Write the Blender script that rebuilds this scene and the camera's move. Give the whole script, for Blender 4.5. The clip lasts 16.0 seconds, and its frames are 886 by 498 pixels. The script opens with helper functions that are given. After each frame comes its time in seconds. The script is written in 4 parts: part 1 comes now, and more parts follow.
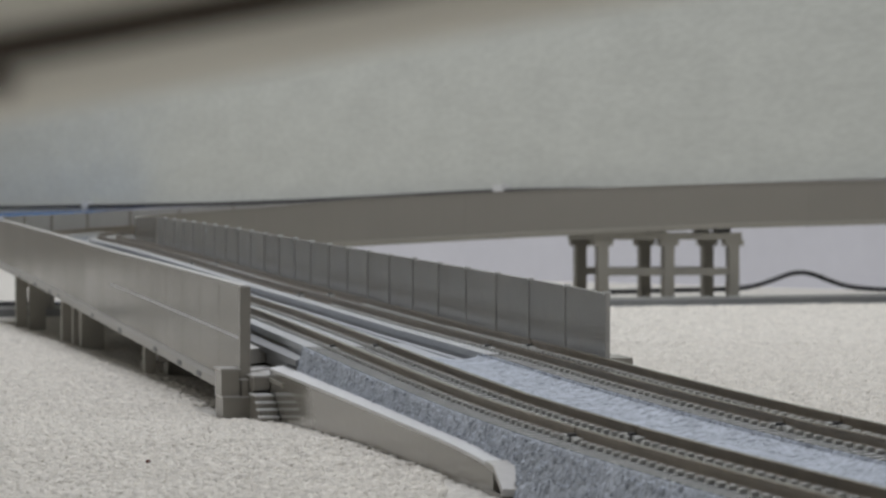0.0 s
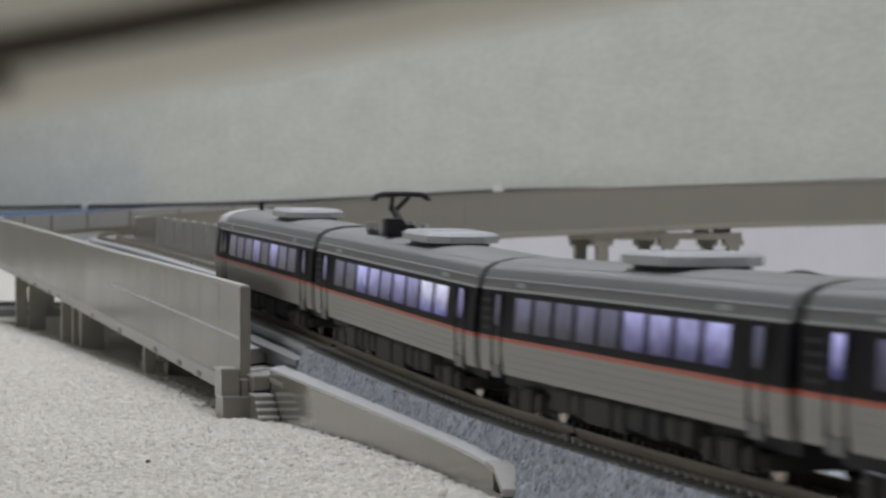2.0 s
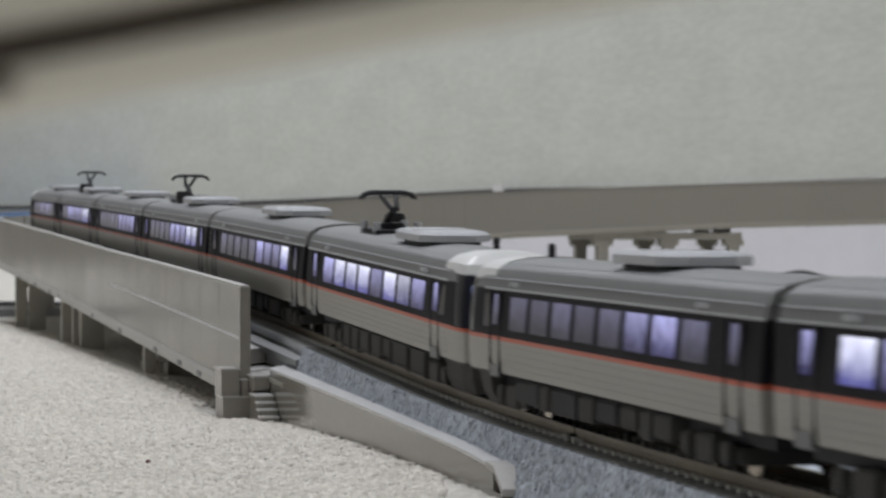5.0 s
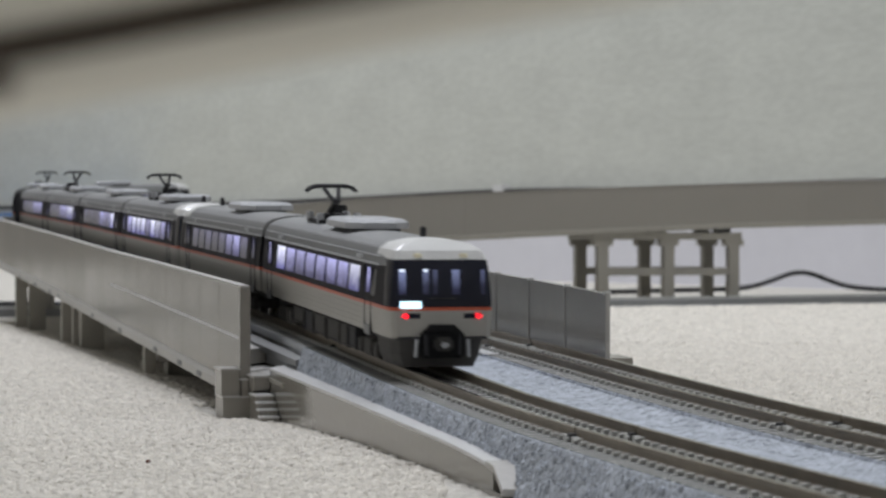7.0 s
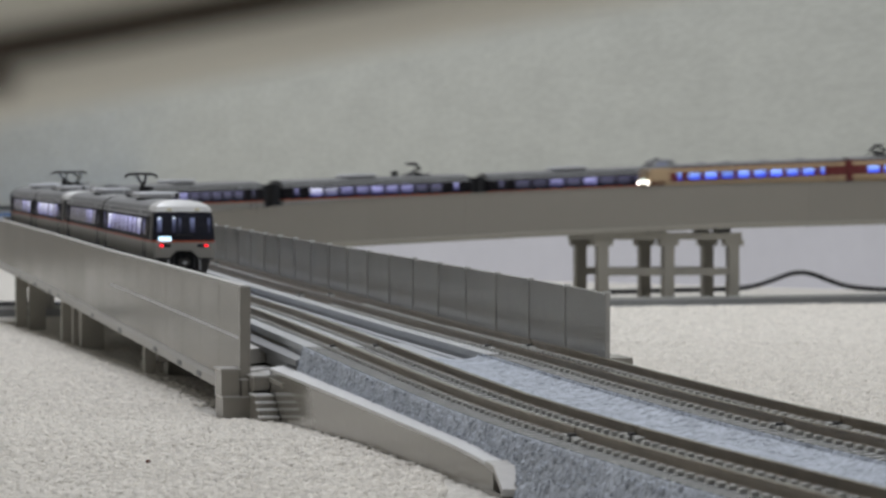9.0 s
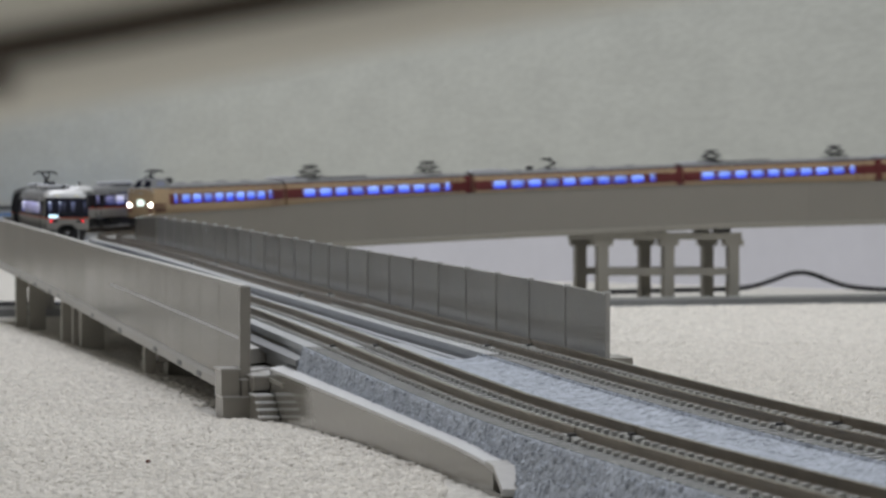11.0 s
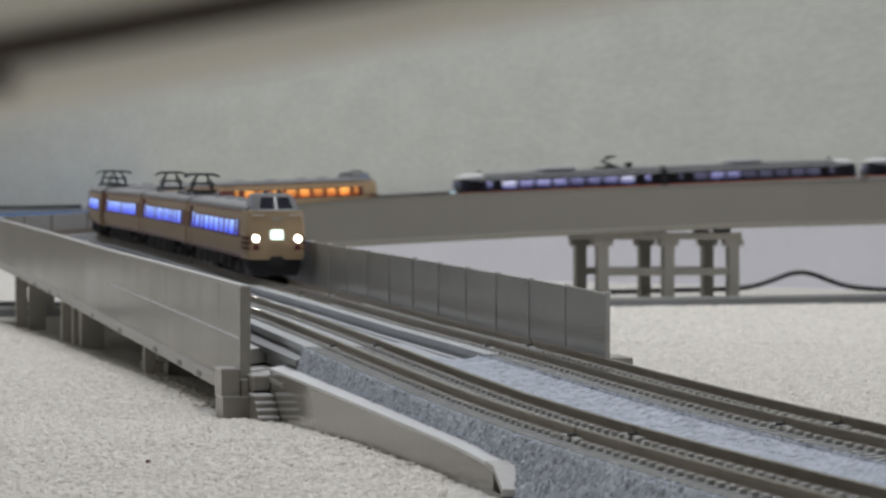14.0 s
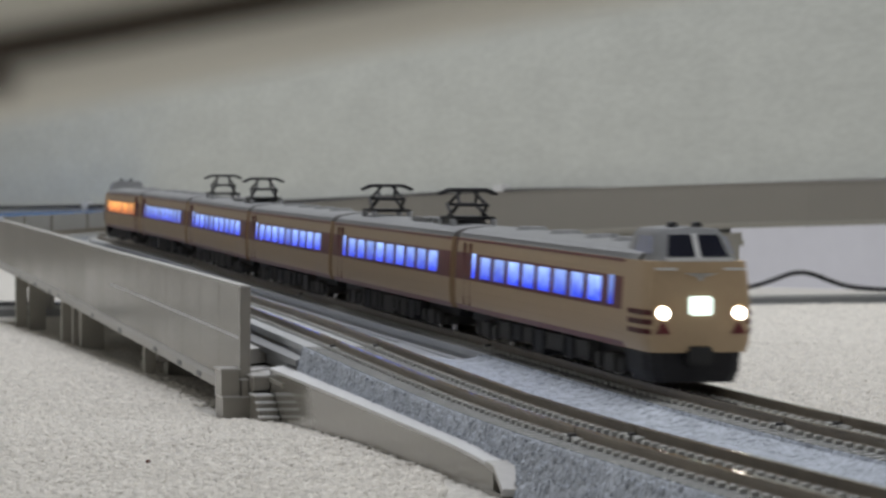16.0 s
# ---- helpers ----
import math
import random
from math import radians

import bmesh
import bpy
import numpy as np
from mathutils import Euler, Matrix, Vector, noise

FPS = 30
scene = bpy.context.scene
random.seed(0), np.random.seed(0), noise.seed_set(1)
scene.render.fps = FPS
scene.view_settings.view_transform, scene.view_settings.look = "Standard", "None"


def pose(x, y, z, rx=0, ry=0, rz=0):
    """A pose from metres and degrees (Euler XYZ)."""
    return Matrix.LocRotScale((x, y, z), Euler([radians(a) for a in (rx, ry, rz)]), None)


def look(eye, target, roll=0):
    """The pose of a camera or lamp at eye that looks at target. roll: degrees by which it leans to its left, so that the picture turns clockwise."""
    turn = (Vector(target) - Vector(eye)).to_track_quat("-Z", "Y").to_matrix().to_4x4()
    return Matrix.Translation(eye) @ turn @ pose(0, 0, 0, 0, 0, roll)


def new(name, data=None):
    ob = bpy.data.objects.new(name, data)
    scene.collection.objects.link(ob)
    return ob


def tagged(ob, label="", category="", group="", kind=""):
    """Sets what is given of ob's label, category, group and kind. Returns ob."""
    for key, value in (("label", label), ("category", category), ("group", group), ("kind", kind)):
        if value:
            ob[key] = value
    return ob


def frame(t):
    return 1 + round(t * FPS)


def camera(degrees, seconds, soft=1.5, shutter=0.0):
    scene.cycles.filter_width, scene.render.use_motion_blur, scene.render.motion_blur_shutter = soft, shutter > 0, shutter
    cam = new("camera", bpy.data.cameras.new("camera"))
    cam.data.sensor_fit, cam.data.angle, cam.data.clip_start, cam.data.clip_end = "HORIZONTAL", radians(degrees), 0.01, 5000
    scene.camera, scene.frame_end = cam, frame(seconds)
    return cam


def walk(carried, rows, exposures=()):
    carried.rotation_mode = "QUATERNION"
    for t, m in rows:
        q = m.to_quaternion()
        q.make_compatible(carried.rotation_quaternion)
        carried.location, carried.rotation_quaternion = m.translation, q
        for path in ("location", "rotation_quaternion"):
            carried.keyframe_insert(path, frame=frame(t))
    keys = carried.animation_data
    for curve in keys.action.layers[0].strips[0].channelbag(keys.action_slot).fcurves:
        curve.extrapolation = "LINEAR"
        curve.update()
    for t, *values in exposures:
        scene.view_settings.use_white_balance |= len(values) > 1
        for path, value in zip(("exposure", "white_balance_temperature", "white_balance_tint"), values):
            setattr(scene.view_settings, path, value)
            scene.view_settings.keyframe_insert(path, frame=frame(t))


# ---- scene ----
# ---- camera: a camcorder resting low beside a small model railway ----
cam = camera(18.22, 16.0, soft=2.6, shutter=0.5)
EYE = (0.0, 0.0, 0.0417)
AIM = (0.0, 1.0, 0.0417 - 0.00475)
walk(cam, [(0.0, look(EYE, AIM)), (16.0, look(EYE, AIM))], exposures=[(0.0, 0.04), (1.0, 0.05), (3.0, 0.22), (8.0, 0.19), (9.5, 0.08), (16.0, 0.08)])
cam.data.dof.use_dof = True
cam.data.dof.focus_distance = 0.52
cam.data.dof.aperture_fstop = 112.0

# ---- world and lamps ----
world = bpy.data.worlds.new("room_air")
scene.world = world
world.use_nodes = True
world.node_tree.nodes["Background"].inputs[0].default_value = (0.80, 0.88, 1.0, 1)
world.node_tree.nodes["Background"].inputs[1].default_value = 0.02


def lamp(name, x, y, z, w, d, watts, colour):
    data = bpy.data.lights.new(name, "AREA")
    data.shape, data.size, data.size_y, data.energy, data.color = "RECTANGLE", w, d, watts, colour
    ob = new(name, data)
    ob.matrix_basis = pose(x, y, z, 0, 0, 0)
    return ob


lamp("unseen_light_glow", 0.1, 0.8, 2.34, 0.9, 0.9, 27.8, (0.895, 0.918, 1.0))
# unseen fill light, added to brighten the left part of the papered wall
lamp("unseen_light_glow", -0.78, 3.0, 2.34, 0.5, 0.5, 31.0, (0.895, 0.918, 1.0))

# ---- materials ----
MM = 0.001


def material(name, colour, rough=0.5, metal=0.0, vary=0.12, grain=400.0, patch=25.0, bump=0.15, spec=0.5, random_tint=0.0, depth=0.0004, along_wall=False):
    m = bpy.data.materials.new(name)
    m.use_nodes = True
    n, l = m.node_tree.nodes, m.node_tree.links
    p = n["Principled BSDF"]
    p.inputs["Metallic"].default_value = metal
    p.inputs["Specular IOR Level"].default_value = spec
    co = n.new("ShaderNodeTexCoord")
    fine, broad = n.new("ShaderNodeTexNoise"), n.new("ShaderNodeTexNoise")
    fine.inputs["Scale"].default_value, fine.inputs["Detail"].default_value = grain, 4
    broad.inputs["Scale"].default_value, broad.inputs["Detail"].default_value = patch, 3
    source = co.outputs["Object"]
    if along_wall:
        # the paper's pattern runs along the slanting wall
        turn, draw = n.new("ShaderNodeMapping"), n.new("ShaderNodeMapping")
        turn.inputs["Rotation"].default_value[2] = radians(61.2)
        draw.inputs["Scale"].default_value = (0.42, 1.0, 1.0)
        l.new(source, turn.inputs["Vector"]), l.new(turn.outputs[0], draw.inputs["Vector"])
        source = draw.outputs[0]
    for t in (fine, broad):
        l.new(source, t.inputs["Vector"])
    add = n.new("ShaderNodeMath")
    l.new(fine.outputs["Fac"], add.inputs[0]), l.new(broad.outputs["Fac"], add.inputs[1])
    last = add
    if random_tint:
        info, more = n.new("ShaderNodeObjectInfo"), n.new("ShaderNodeMath")
        more.operation, more.inputs[1].default_value = "MULTIPLY_ADD", random_tint
        l.new(info.outputs["Random"], more.inputs[0]), l.new(add.outputs[0], more.inputs[2])
        last = more
    scale = n.new("ShaderNodeMapRange")
    scale.clamp = False
    scale.inputs[1].default_value, scale.inputs[2].default_value = 0.6, 1.4 + random_tint
    scale.inputs[3].default_value, scale.inputs[4].default_value = 1 - vary, 1 + vary
    l.new(last.outputs[0], scale.inputs[0])
    tint = n.new("ShaderNodeMix")
    tint.data_type, tint.blend_type = "RGBA", "MULTIPLY"
    tint.inputs["Factor"].default_value = 1.0
    tint.inputs[6].default_value = (*colour, 1)
    l.new(scale.outputs[0], tint.inputs[7])
    l.new(tint.outputs[2], p.inputs["Base Color"])
    ro = n.new("ShaderNodeMapRange")
    ro.inputs[3].default_value, ro.inputs[4].default_value = max(0.02, rough - 0.08), min(1, rough + 0.1)
    l.new(broad.outputs["Fac"], ro.inputs[0]), l.new(ro.outputs[0], p.inputs["Roughness"])
    if bump:
        b = n.new("ShaderNodeBump")
        b.inputs["Strength"].default_value, b.inputs["Distance"].default_value = bump, depth
        l.new(fine.outputs["Fac"], b.inputs["Height"]), l.new(b.outputs[0], p.inputs["Normal"])
    return m


def speckled(m, scale, low, high, depth):
    """Moulded stones: every cell of a fine pattern has its own tone and stands a little proud."""
    n, l = m.node_tree.nodes, m.node_tree.links
    p = n["Principled BSDF"]
    co, cells, sep = n.new("ShaderNodeTexCoord"), n.new("ShaderNodeTexVoronoi"), n.new("ShaderNodeSeparateColor")
    cells.inputs["Scale"].default_value = scale
    l.new(co.outputs["Object"], cells.inputs["Vector"])
    l.new(cells.outputs["Color"], sep.inputs[0])
    tone = n.new("ShaderNodeValToRGB")
    tone.color_ramp.elements[0].position, tone.color_ramp.elements[0].color = 0.0, (low, low, low, 1)
    tone.color_ramp.elements[1].position, tone.color_ramp.elements[1].color = 1.0, (high, high, high, 1)
    middle = tone.color_ramp.elements.new(0.28)
    middle.color = (0.92, 0.92, 0.92, 1)
    l.new(sep.outputs[0], tone.inputs[0])
    mul = n.new("ShaderNodeMix")
    mul.data_type, mul.blend_type = "RGBA", "MULTIPLY"
    mul.inputs["Factor"].default_value = 1.0
    l.new(p.inputs["Base Color"].links[0].from_socket, mul.inputs[6]), l.new(tone.outputs[0], mul.inputs[7])
    l.new(mul.outputs[2], p.inputs["Base Color"])
    b = n.new("ShaderNodeBump")
    b.invert = True
    b.inputs["Strength"].default_value, b.inputs["Distance"].default_value = 0.8, depth
    l.new(cells.outputs["Distance"], b.inputs["Height"]), l.new(b.outputs[0], p.inputs["Normal"])


def glow(name, colour, strength):
    m = bpy.data.materials.new(name)
    m.use_nodes = True
    p = m.node_tree.nodes["Principled BSDF"]
    p.inputs["Base Color"].default_value = (colour[0] * 0.6, colour[1] * 0.6, colour[2] * 0.6, 1)
    p.inputs["Roughness"].default_value = 0.2
    p.inputs["Emission Color"].default_value = (*colour, 1)
    p.inputs["Emission Strength"].default_value = strength
    return m


def lit_glass(name, dim, bright, strength):
    """A window of a car lit inside: brighter under the ceiling strip, uneven along the car, each pane a little
    different. Also serves the painted streaks on the cab screen.
    """
    m = bpy.data.materials.new(name)
    m.use_nodes = True
    n, l = m.node_tree.nodes, m.node_tree.links
    p = n["Principled BSDF"]
    p.inputs["Base Color"].default_value = (0.03, 0.03, 0.04, 1)
    p.inputs["Roughness"].default_value = 0.12
    p.inputs["Specular IOR Level"].default_value = 0.2
    co, sep = n.new("ShaderNodeTexCoord"), n.new("ShaderNodeSeparateXYZ")
    l.new(co.outputs["Generated"], sep.inputs[0])
    up = n.new("ShaderNodeValToRGB")
    up.color_ramp.elements[0].position, up.color_ramp.elements[0].color = 0.33, (*dim, 1)
    up.color_ramp.elements[1].position, up.color_ramp.elements[1].color = 0.93, (*bright, 1)
    noisy = n.new("ShaderNodeTexNoise")
    noisy.inputs["Scale"].default_value = 420.0
    l.new(co.outputs["Object"], noisy.inputs["Vector"])
    mix = n.new("ShaderNodeMath")
    mix.operation, mix.inputs[1].default_value = "MULTIPLY_ADD", 0.55
    l.new(noisy.outputs["Fac"], mix.inputs[0])
    half = n.new("ShaderNodeMath")
    half.operation, half.inputs[1].default_value = "MULTIPLY", 0.55
    l.new(sep.outputs["Z"], half.inputs[0]), l.new(half.outputs[0], mix.inputs[2])
    l.new(mix.outputs[0], up.inputs[0]), l.new(up.outputs[0], p.inputs["Emission Color"])
    info, power = n.new("ShaderNodeObjectInfo"), n.new("ShaderNodeMapRange")
    l.new(info.outputs["Random"], power.inputs[0])
    power.inputs[3].default_value, power.inputs[4].default_value = strength * 0.55, strength * 1.25
    l.new(power.outputs[0], p.inputs["Emission Strength"])
    return m


CARPET = material("cream_carpet", (0.63, 0.605, 0.55), 0.95, vary=0.26, grain=520, patch=170, bump=0.9, spec=0.1, depth=0.002)
PILE = material("carpet_tuft", (0.72, 0.685, 0.615), 0.9, vary=0.05, grain=900, patch=60, bump=0.0, spec=0.1)
_n, _l = PILE.node_tree.nodes, PILE.node_tree.links
_geo, _map, _mul = _n.new("ShaderNodeNewGeometry"), _n.new("ShaderNodeMapRange"), _n.new("ShaderNodeMix")
_map.inputs[3].default_value, _map.inputs[4].default_value = 0.90, 1.14
_mul.data_type, _mul.blend_type = "RGBA", "MULTIPLY"
_mul.inputs["Factor"].default_value = 1.0
_old = _n["Principled BSDF"].inputs["Base Color"].links[0].from_socket
_l.new(_geo.outputs["Random Per Island"], _map.inputs[0])
_l.new(_old, _mul.inputs[6]), _l.new(_map.outputs[0], _mul.inputs[7])
_l.new(_mul.outputs[2], _n["Principled BSDF"].inputs["Base Color"])
WALLPAPER = material("grey_green_wallpaper", (0.60, 0.615, 0.565), 0.85, vary=0.085, grain=150, patch=26, bump=0.3, spec=0.2, depth=0.0015, along_wall=True)
PLASTER = material("white_plaster", (0.58, 0.575, 0.56), 0.9, vary=0.04, grain=120, patch=6, bump=0.1)
# unseen west wall, darkened so that its bounce and reflection stay dim
WEST_WALL = material("darkened_west_wall", (0.38, 0.36, 0.325), 0.6, vary=0.15, grain=60, patch=8, bump=0.1)
WHITE_BOARD = material("white_baseboard", (0.74, 0.74, 0.79), 0.55, vary=0.03, grain=60, patch=9, bump=0.05)
VIADUCT = material("warm_grey_plastic", (0.275, 0.257, 0.226), 0.22, vary=0.04, grain=700, patch=25, bump=0.03, random_tint=0.25)
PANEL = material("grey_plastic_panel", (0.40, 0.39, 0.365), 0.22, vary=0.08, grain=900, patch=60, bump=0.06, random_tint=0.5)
# near barrier: base darkened to offset the bright reflections it picks up
BARRIER = material("darkened_glossy_plastic", (0.128, 0.112, 0.077), 0.17, vary=0.06, grain=300, patch=18, bump=0.03, random_tint=0.2, spec=0.18)
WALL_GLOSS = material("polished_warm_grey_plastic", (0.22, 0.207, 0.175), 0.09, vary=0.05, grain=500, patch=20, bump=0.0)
DECK = material("pale_deck_plastic", (0.40, 0.415, 0.435), 0.5, vary=0.08, grain=800, patch=45, bump=0.1)
# besides pale parts, paints the lit tops of blocks and landing
PALE = material("pale_plastic_and_lit_tops", (0.48, 0.468, 0.44), 0.4, vary=0.07, grain=800, patch=50, bump=0.08)
GUTTER = material("dark_deck_plastic", (0.215, 0.22, 0.225), 0.55, vary=0.1, grain=800, patch=45, bump=0.1)
PIER = material("pier_plastic", (0.31, 0.292, 0.25), 0.5, vary=0.08, grain=800, patch=70, bump=0.1)
BALLAST = material("blue_grey_ballast", (0.43, 0.46, 0.505), 0.85, vary=0.16, grain=2200, patch=220, bump=0.0, spec=0.0)
speckled(BALLAST, 1250.0, 0.50, 1.25, 0.00035)
RAIL = material("browned_rail", (0.195, 0.16, 0.118), 0.40, metal=0.3, vary=0.25, grain=300, patch=30, bump=0.1)
RAIL_TOP = material("worn_rail_head", (0.36, 0.31, 0.25), 0.09, metal=0.9, vary=0.2, grain=500, patch=40, bump=0.02)
SLEEPER = material("grey_sleeper", (0.56, 0.56, 0.53), 0.9, vary=0.15, grain=1200, patch=200, bump=0.1, random_tint=0.3, spec=0.05)
TRACK_BED = material("dark_grey_track_bed", (0.06, 0.06, 0.062), 1.0, vary=0.2, grain=1400, patch=300, bump=0.2, spec=0.0)
CAB_WHITE = material("white_cab_roof", (0.60, 0.60, 0.59), 0.35, vary=0.04, grain=600, patch=60, bump=0.03)
BLACK = material("black_cable_skin", (0.012, 0.012, 0.014), 0.45, vary=0.1, bump=0.05)
DARK = material("dark_underframe", (0.028, 0.028, 0.031), 0.6, vary=0.2, grain=900, patch=120, bump=0.2, spec=0.2)
MATT_BLACK = material("matt_black_moulding", (0.009, 0.009, 0.01), 0.6, vary=0.15, bump=0.05, spec=0.12)
WARM_WHITE = material("silver_white_paint", (0.345, 0.335, 0.305), 0.4, vary=0.05, grain=700, patch=60, bump=0.03, spec=0.3)
# white trim, and the brightness of lit coping and treads
TRIM_LIT_WHITE = material("white_trim_and_lit_tops", (0.66, 0.66, 0.65), 0.35, vary=0.04, grain=600, patch=60, bump=0.03)
ROOF_GREY = material("grey_roof_paint", (0.19, 0.193, 0.195), 0.5, vary=0.09, grain=800, patch=70, bump=0.06, spec=0.3)
UNIT_GREY = material("pale_grey_unit", (0.42, 0.43, 0.45), 0.45, vary=0.05, grain=700, patch=90, bump=0.05)
BAND = material("charcoal_window_band", (0.014, 0.013, 0.016), 0.5, vary=0.1, grain=600, patch=70, bump=0.03, spec=0.05)
ORANGE = material("orange_stripe_paint", (0.50, 0.085, 0.035), 0.4, vary=0.06, grain=800, patch=80, bump=0.02)
CREAM = material("cream_paint", (0.45, 0.325, 0.195), 0.4, vary=0.05, grain=700, patch=70, bump=0.03)
RED = material("deep_red_paint", (0.13, 0.016, 0.018), 0.4, vary=0.08, grain=700, patch=70, bump=0.03)
GLASS_DARK = material("tinted_windscreen", (0.010, 0.011, 0.020), 0.10, vary=0.1, bump=0.0, spec=0.25)
SMOKE = material("unlit_and_sheen_pane", (0.25, 0.27, 0.36), 0.2, vary=0.2, grain=500, patch=90, bump=0.0)
BLUE_BOX = material("blue_plastic", (0.12, 0.27, 0.56), 0.4, vary=0.06, bump=0.05)
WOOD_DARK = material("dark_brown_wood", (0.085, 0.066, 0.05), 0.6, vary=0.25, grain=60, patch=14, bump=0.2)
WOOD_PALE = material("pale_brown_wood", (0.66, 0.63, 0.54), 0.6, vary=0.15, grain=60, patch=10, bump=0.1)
LED_BLUE = lit_glass("blue_lit_pane", (0.015, 0.05, 0.75), (0.36, 0.55, 1.0), 1.25)
LED_WHITE = lit_glass("white_lit_pane", (0.03, 0.028, 0.11), (0.55, 0.55, 1.0), 0.72)
LED_STRONG = lit_glass("bright_lit_pane", (0.06, 0.06, 0.22), (0.80, 0.82, 1.0), 0.95)
LED_GREY = lit_glass("faintly_lit_pane", (0.03, 0.03, 0.055), (0.24, 0.235, 0.40), 0.42)
LED_ORANGE = lit_glass("orange_lit_pane", (0.45, 0.10, 0.01), (1.0, 0.45, 0.10), 1.5)
HEADLAMP = glow("headlamp_glow", (1.0, 0.95, 0.85), 12.0)
SIGN = glow("lit_sign", (0.84, 1.0, 0.93), 1.25)
SIGN_BLUE = glow("blue_white_sign", (0.60, 0.84, 1.0), 1.5)
TAILLAMP = glow("red_tail_lamp", (1.0, 0.015, 0.03), 1.6)


# ---- mesh helpers (lengths in millimetres) ----
def part(name, bm, mat, parent=None, label=""):
    bmesh.ops.recalc_face_normals(bm, faces=bm.faces)
    me = bpy.data.meshes.new(name)
    bm.to_mesh(me)
    bm.free()
    me.transform(Matrix.Scale(MM, 4))
    me.materials.append(mat)
    ob = new(name, me)
    if parent:
        ob.parent = parent
    if label:
        ob["label"] = label
    return ob


def empty(name, label="", category="", group="", kind=""):
    return tagged(new(name), label, category, group, kind)


def smooth(ob, angle=40):
    for f in ob.data.polygons:
        f.use_smooth = True
    ob.data.set_sharp_from_angle(angle=radians(angle))
    return ob


def block(bm, x0, y0, z0, x1, y1, z1, bevel=0.0):
    made = bmesh.ops.create_cube(bm, size=1)["verts"]
    for v in made:
        v.co = Vector(((x0 + x1) / 2 + v.co.x * (x1 - x0), (y0 + y1) / 2 + v.co.y * (y1 - y0), (z0 + z1) / 2 + v.co.z * (z1 - z0)))
    if bevel:
        edges = {e for v in made for e in v.link_edges}
        bmesh.ops.bevel(bm, geom=list(edges), offset=bevel, segments=2, affect="EDGES")
    return bm


def box(x0, y0, z0, x1, y1, z1, bevel=0.0):
    return block(bmesh.new(), x0, y0, z0, x1, y1, z1, bevel)


def rod(bm, a, b, r, sides=8):
    a, b = Vector(a), Vector(b)
    m = Matrix.Translation((a + b) / 2) @ (b - a).to_track_quat("Z", "Y").to_matrix().to_4x4()
    bmesh.ops.create_cone(bm, segments=sides, radius1=r, radius2=r, depth=(b - a).length, cap_ends=True, matrix=m)
    return bm


def prism(points, axis_from, axis_to, axis="x"):
    """A closed outline in the two other axes, drawn out along one axis."""
    bm = bmesh.new()
    rings = []
    for t in (axis_from, axis_to):
        if axis == "x":
            rings.append([bm.verts.new((t, a, b)) for a, b in points])
        elif axis == "y":
            rings.append([bm.verts.new((a, t, b)) for a, b in points])
        else:
            rings.append([bm.verts.new((a, b, t)) for a, b in points])
    n = len(points)
    for i in range(n):
        bm.faces.new((rings[0][i], rings[0][(i + 1) % n], rings[1][(i + 1) % n], rings[1][i]))
    bm.faces.new(rings[0]), bm.faces.new(rings[1])
    return bm


# ---- the line of the tracks (millimetres): s runs away from the camera, round the bend and back to the right ----
X0, Y0, A0 = 10.58, 606.56, -0.22952
BENDS = [(-5000.0, 755.2, 0.0), (755.2, 1221.4, 1 / 320.0), (1221.4, 1490.0, 0.0), (1490.0, 1990.0, 1 / 280.0), (1990.0, 5000.0, 0.0)]
RISE = [(-5000, 13.7), (-450, 13.7), (-300, 13.8), (-225, 14.2), (-150, 15.55), (0, 20.8), (150, 25.3), (300, 29.5), (450, 34.0), (600, 37.9), (750, 41.4), (900, 45.1),
        (1050, 50.5), (1200, 57.1), (1350, 64.1), (1500, 70.7), (1650, 74.0), (1800, 74.5), (2000, 75.0), (5000, 75.0)]
TRACKS = 36.0


def line(s):
    x, y, a, at = X0, Y0, A0, 0.0
    if s < 0:
        return x + s * math.sin(a), y + s * math.cos(a), a
    for s0, s1, k in BENDS:
        if s1 <= at:
            continue
        d = min(s, s1) - at
        if k:
            x += (math.cos(a) - math.cos(a + k * d)) / k
            y += (math.sin(a + k * d) - math.sin(a)) / k
            a += k * d
        else:
            x, y = x + d * math.sin(a), y + d * math.cos(a)
        at += d
        if at >= s - 1e-9:
            break
    return x, y, a


def lerp_table(table, s):
    for (a, va), (b, vb) in zip(table, table[1:]):
        if s <= b:
            t = max(0.0, (s - a) / (b - a))
            return va + (vb - va) * t
    return table[-1][1]


def rail_z(s):
    return (lerp_table(RISE, s - 40) + lerp_table(RISE, s) * 2 + lerp_table(RISE, s + 40)) / 4


STAGGER = [(-5000, 0.0), (-150, 0.0), (-60, 0.35), (-20, 0.6), (60, 1.05), (260, 1.0), (620, 0.0), (5000, 0.0)]


def stagger(s, off):
    """The outer track lies a little above the inner one where the deck begins; walls and edges keep their line."""
    if off <= -46.55 or off >= 13.0:
        return 0.0
    return lerp_table(STAGGER, s) * max(-1.0, min(1.0, (-18.0 - off) / 5.0))


def on(s, off=0.0, dz=0.0):
    x, y, a = line(s)
    return Vector((x + off * math.cos(a), y - off * math.sin(a), rail_z(s) + stagger(s, off) + dz))


def steps(s0, s1, fine=14.0, coarse=30.0):
    out, s = [s0], s0
    while s < s1 - 1e-6:
        curved = 740 < s < 1250 or 1480 < s < 2000
        s = min(s1, s + (fine if curved else coarse))
        out.append(s)
    return out


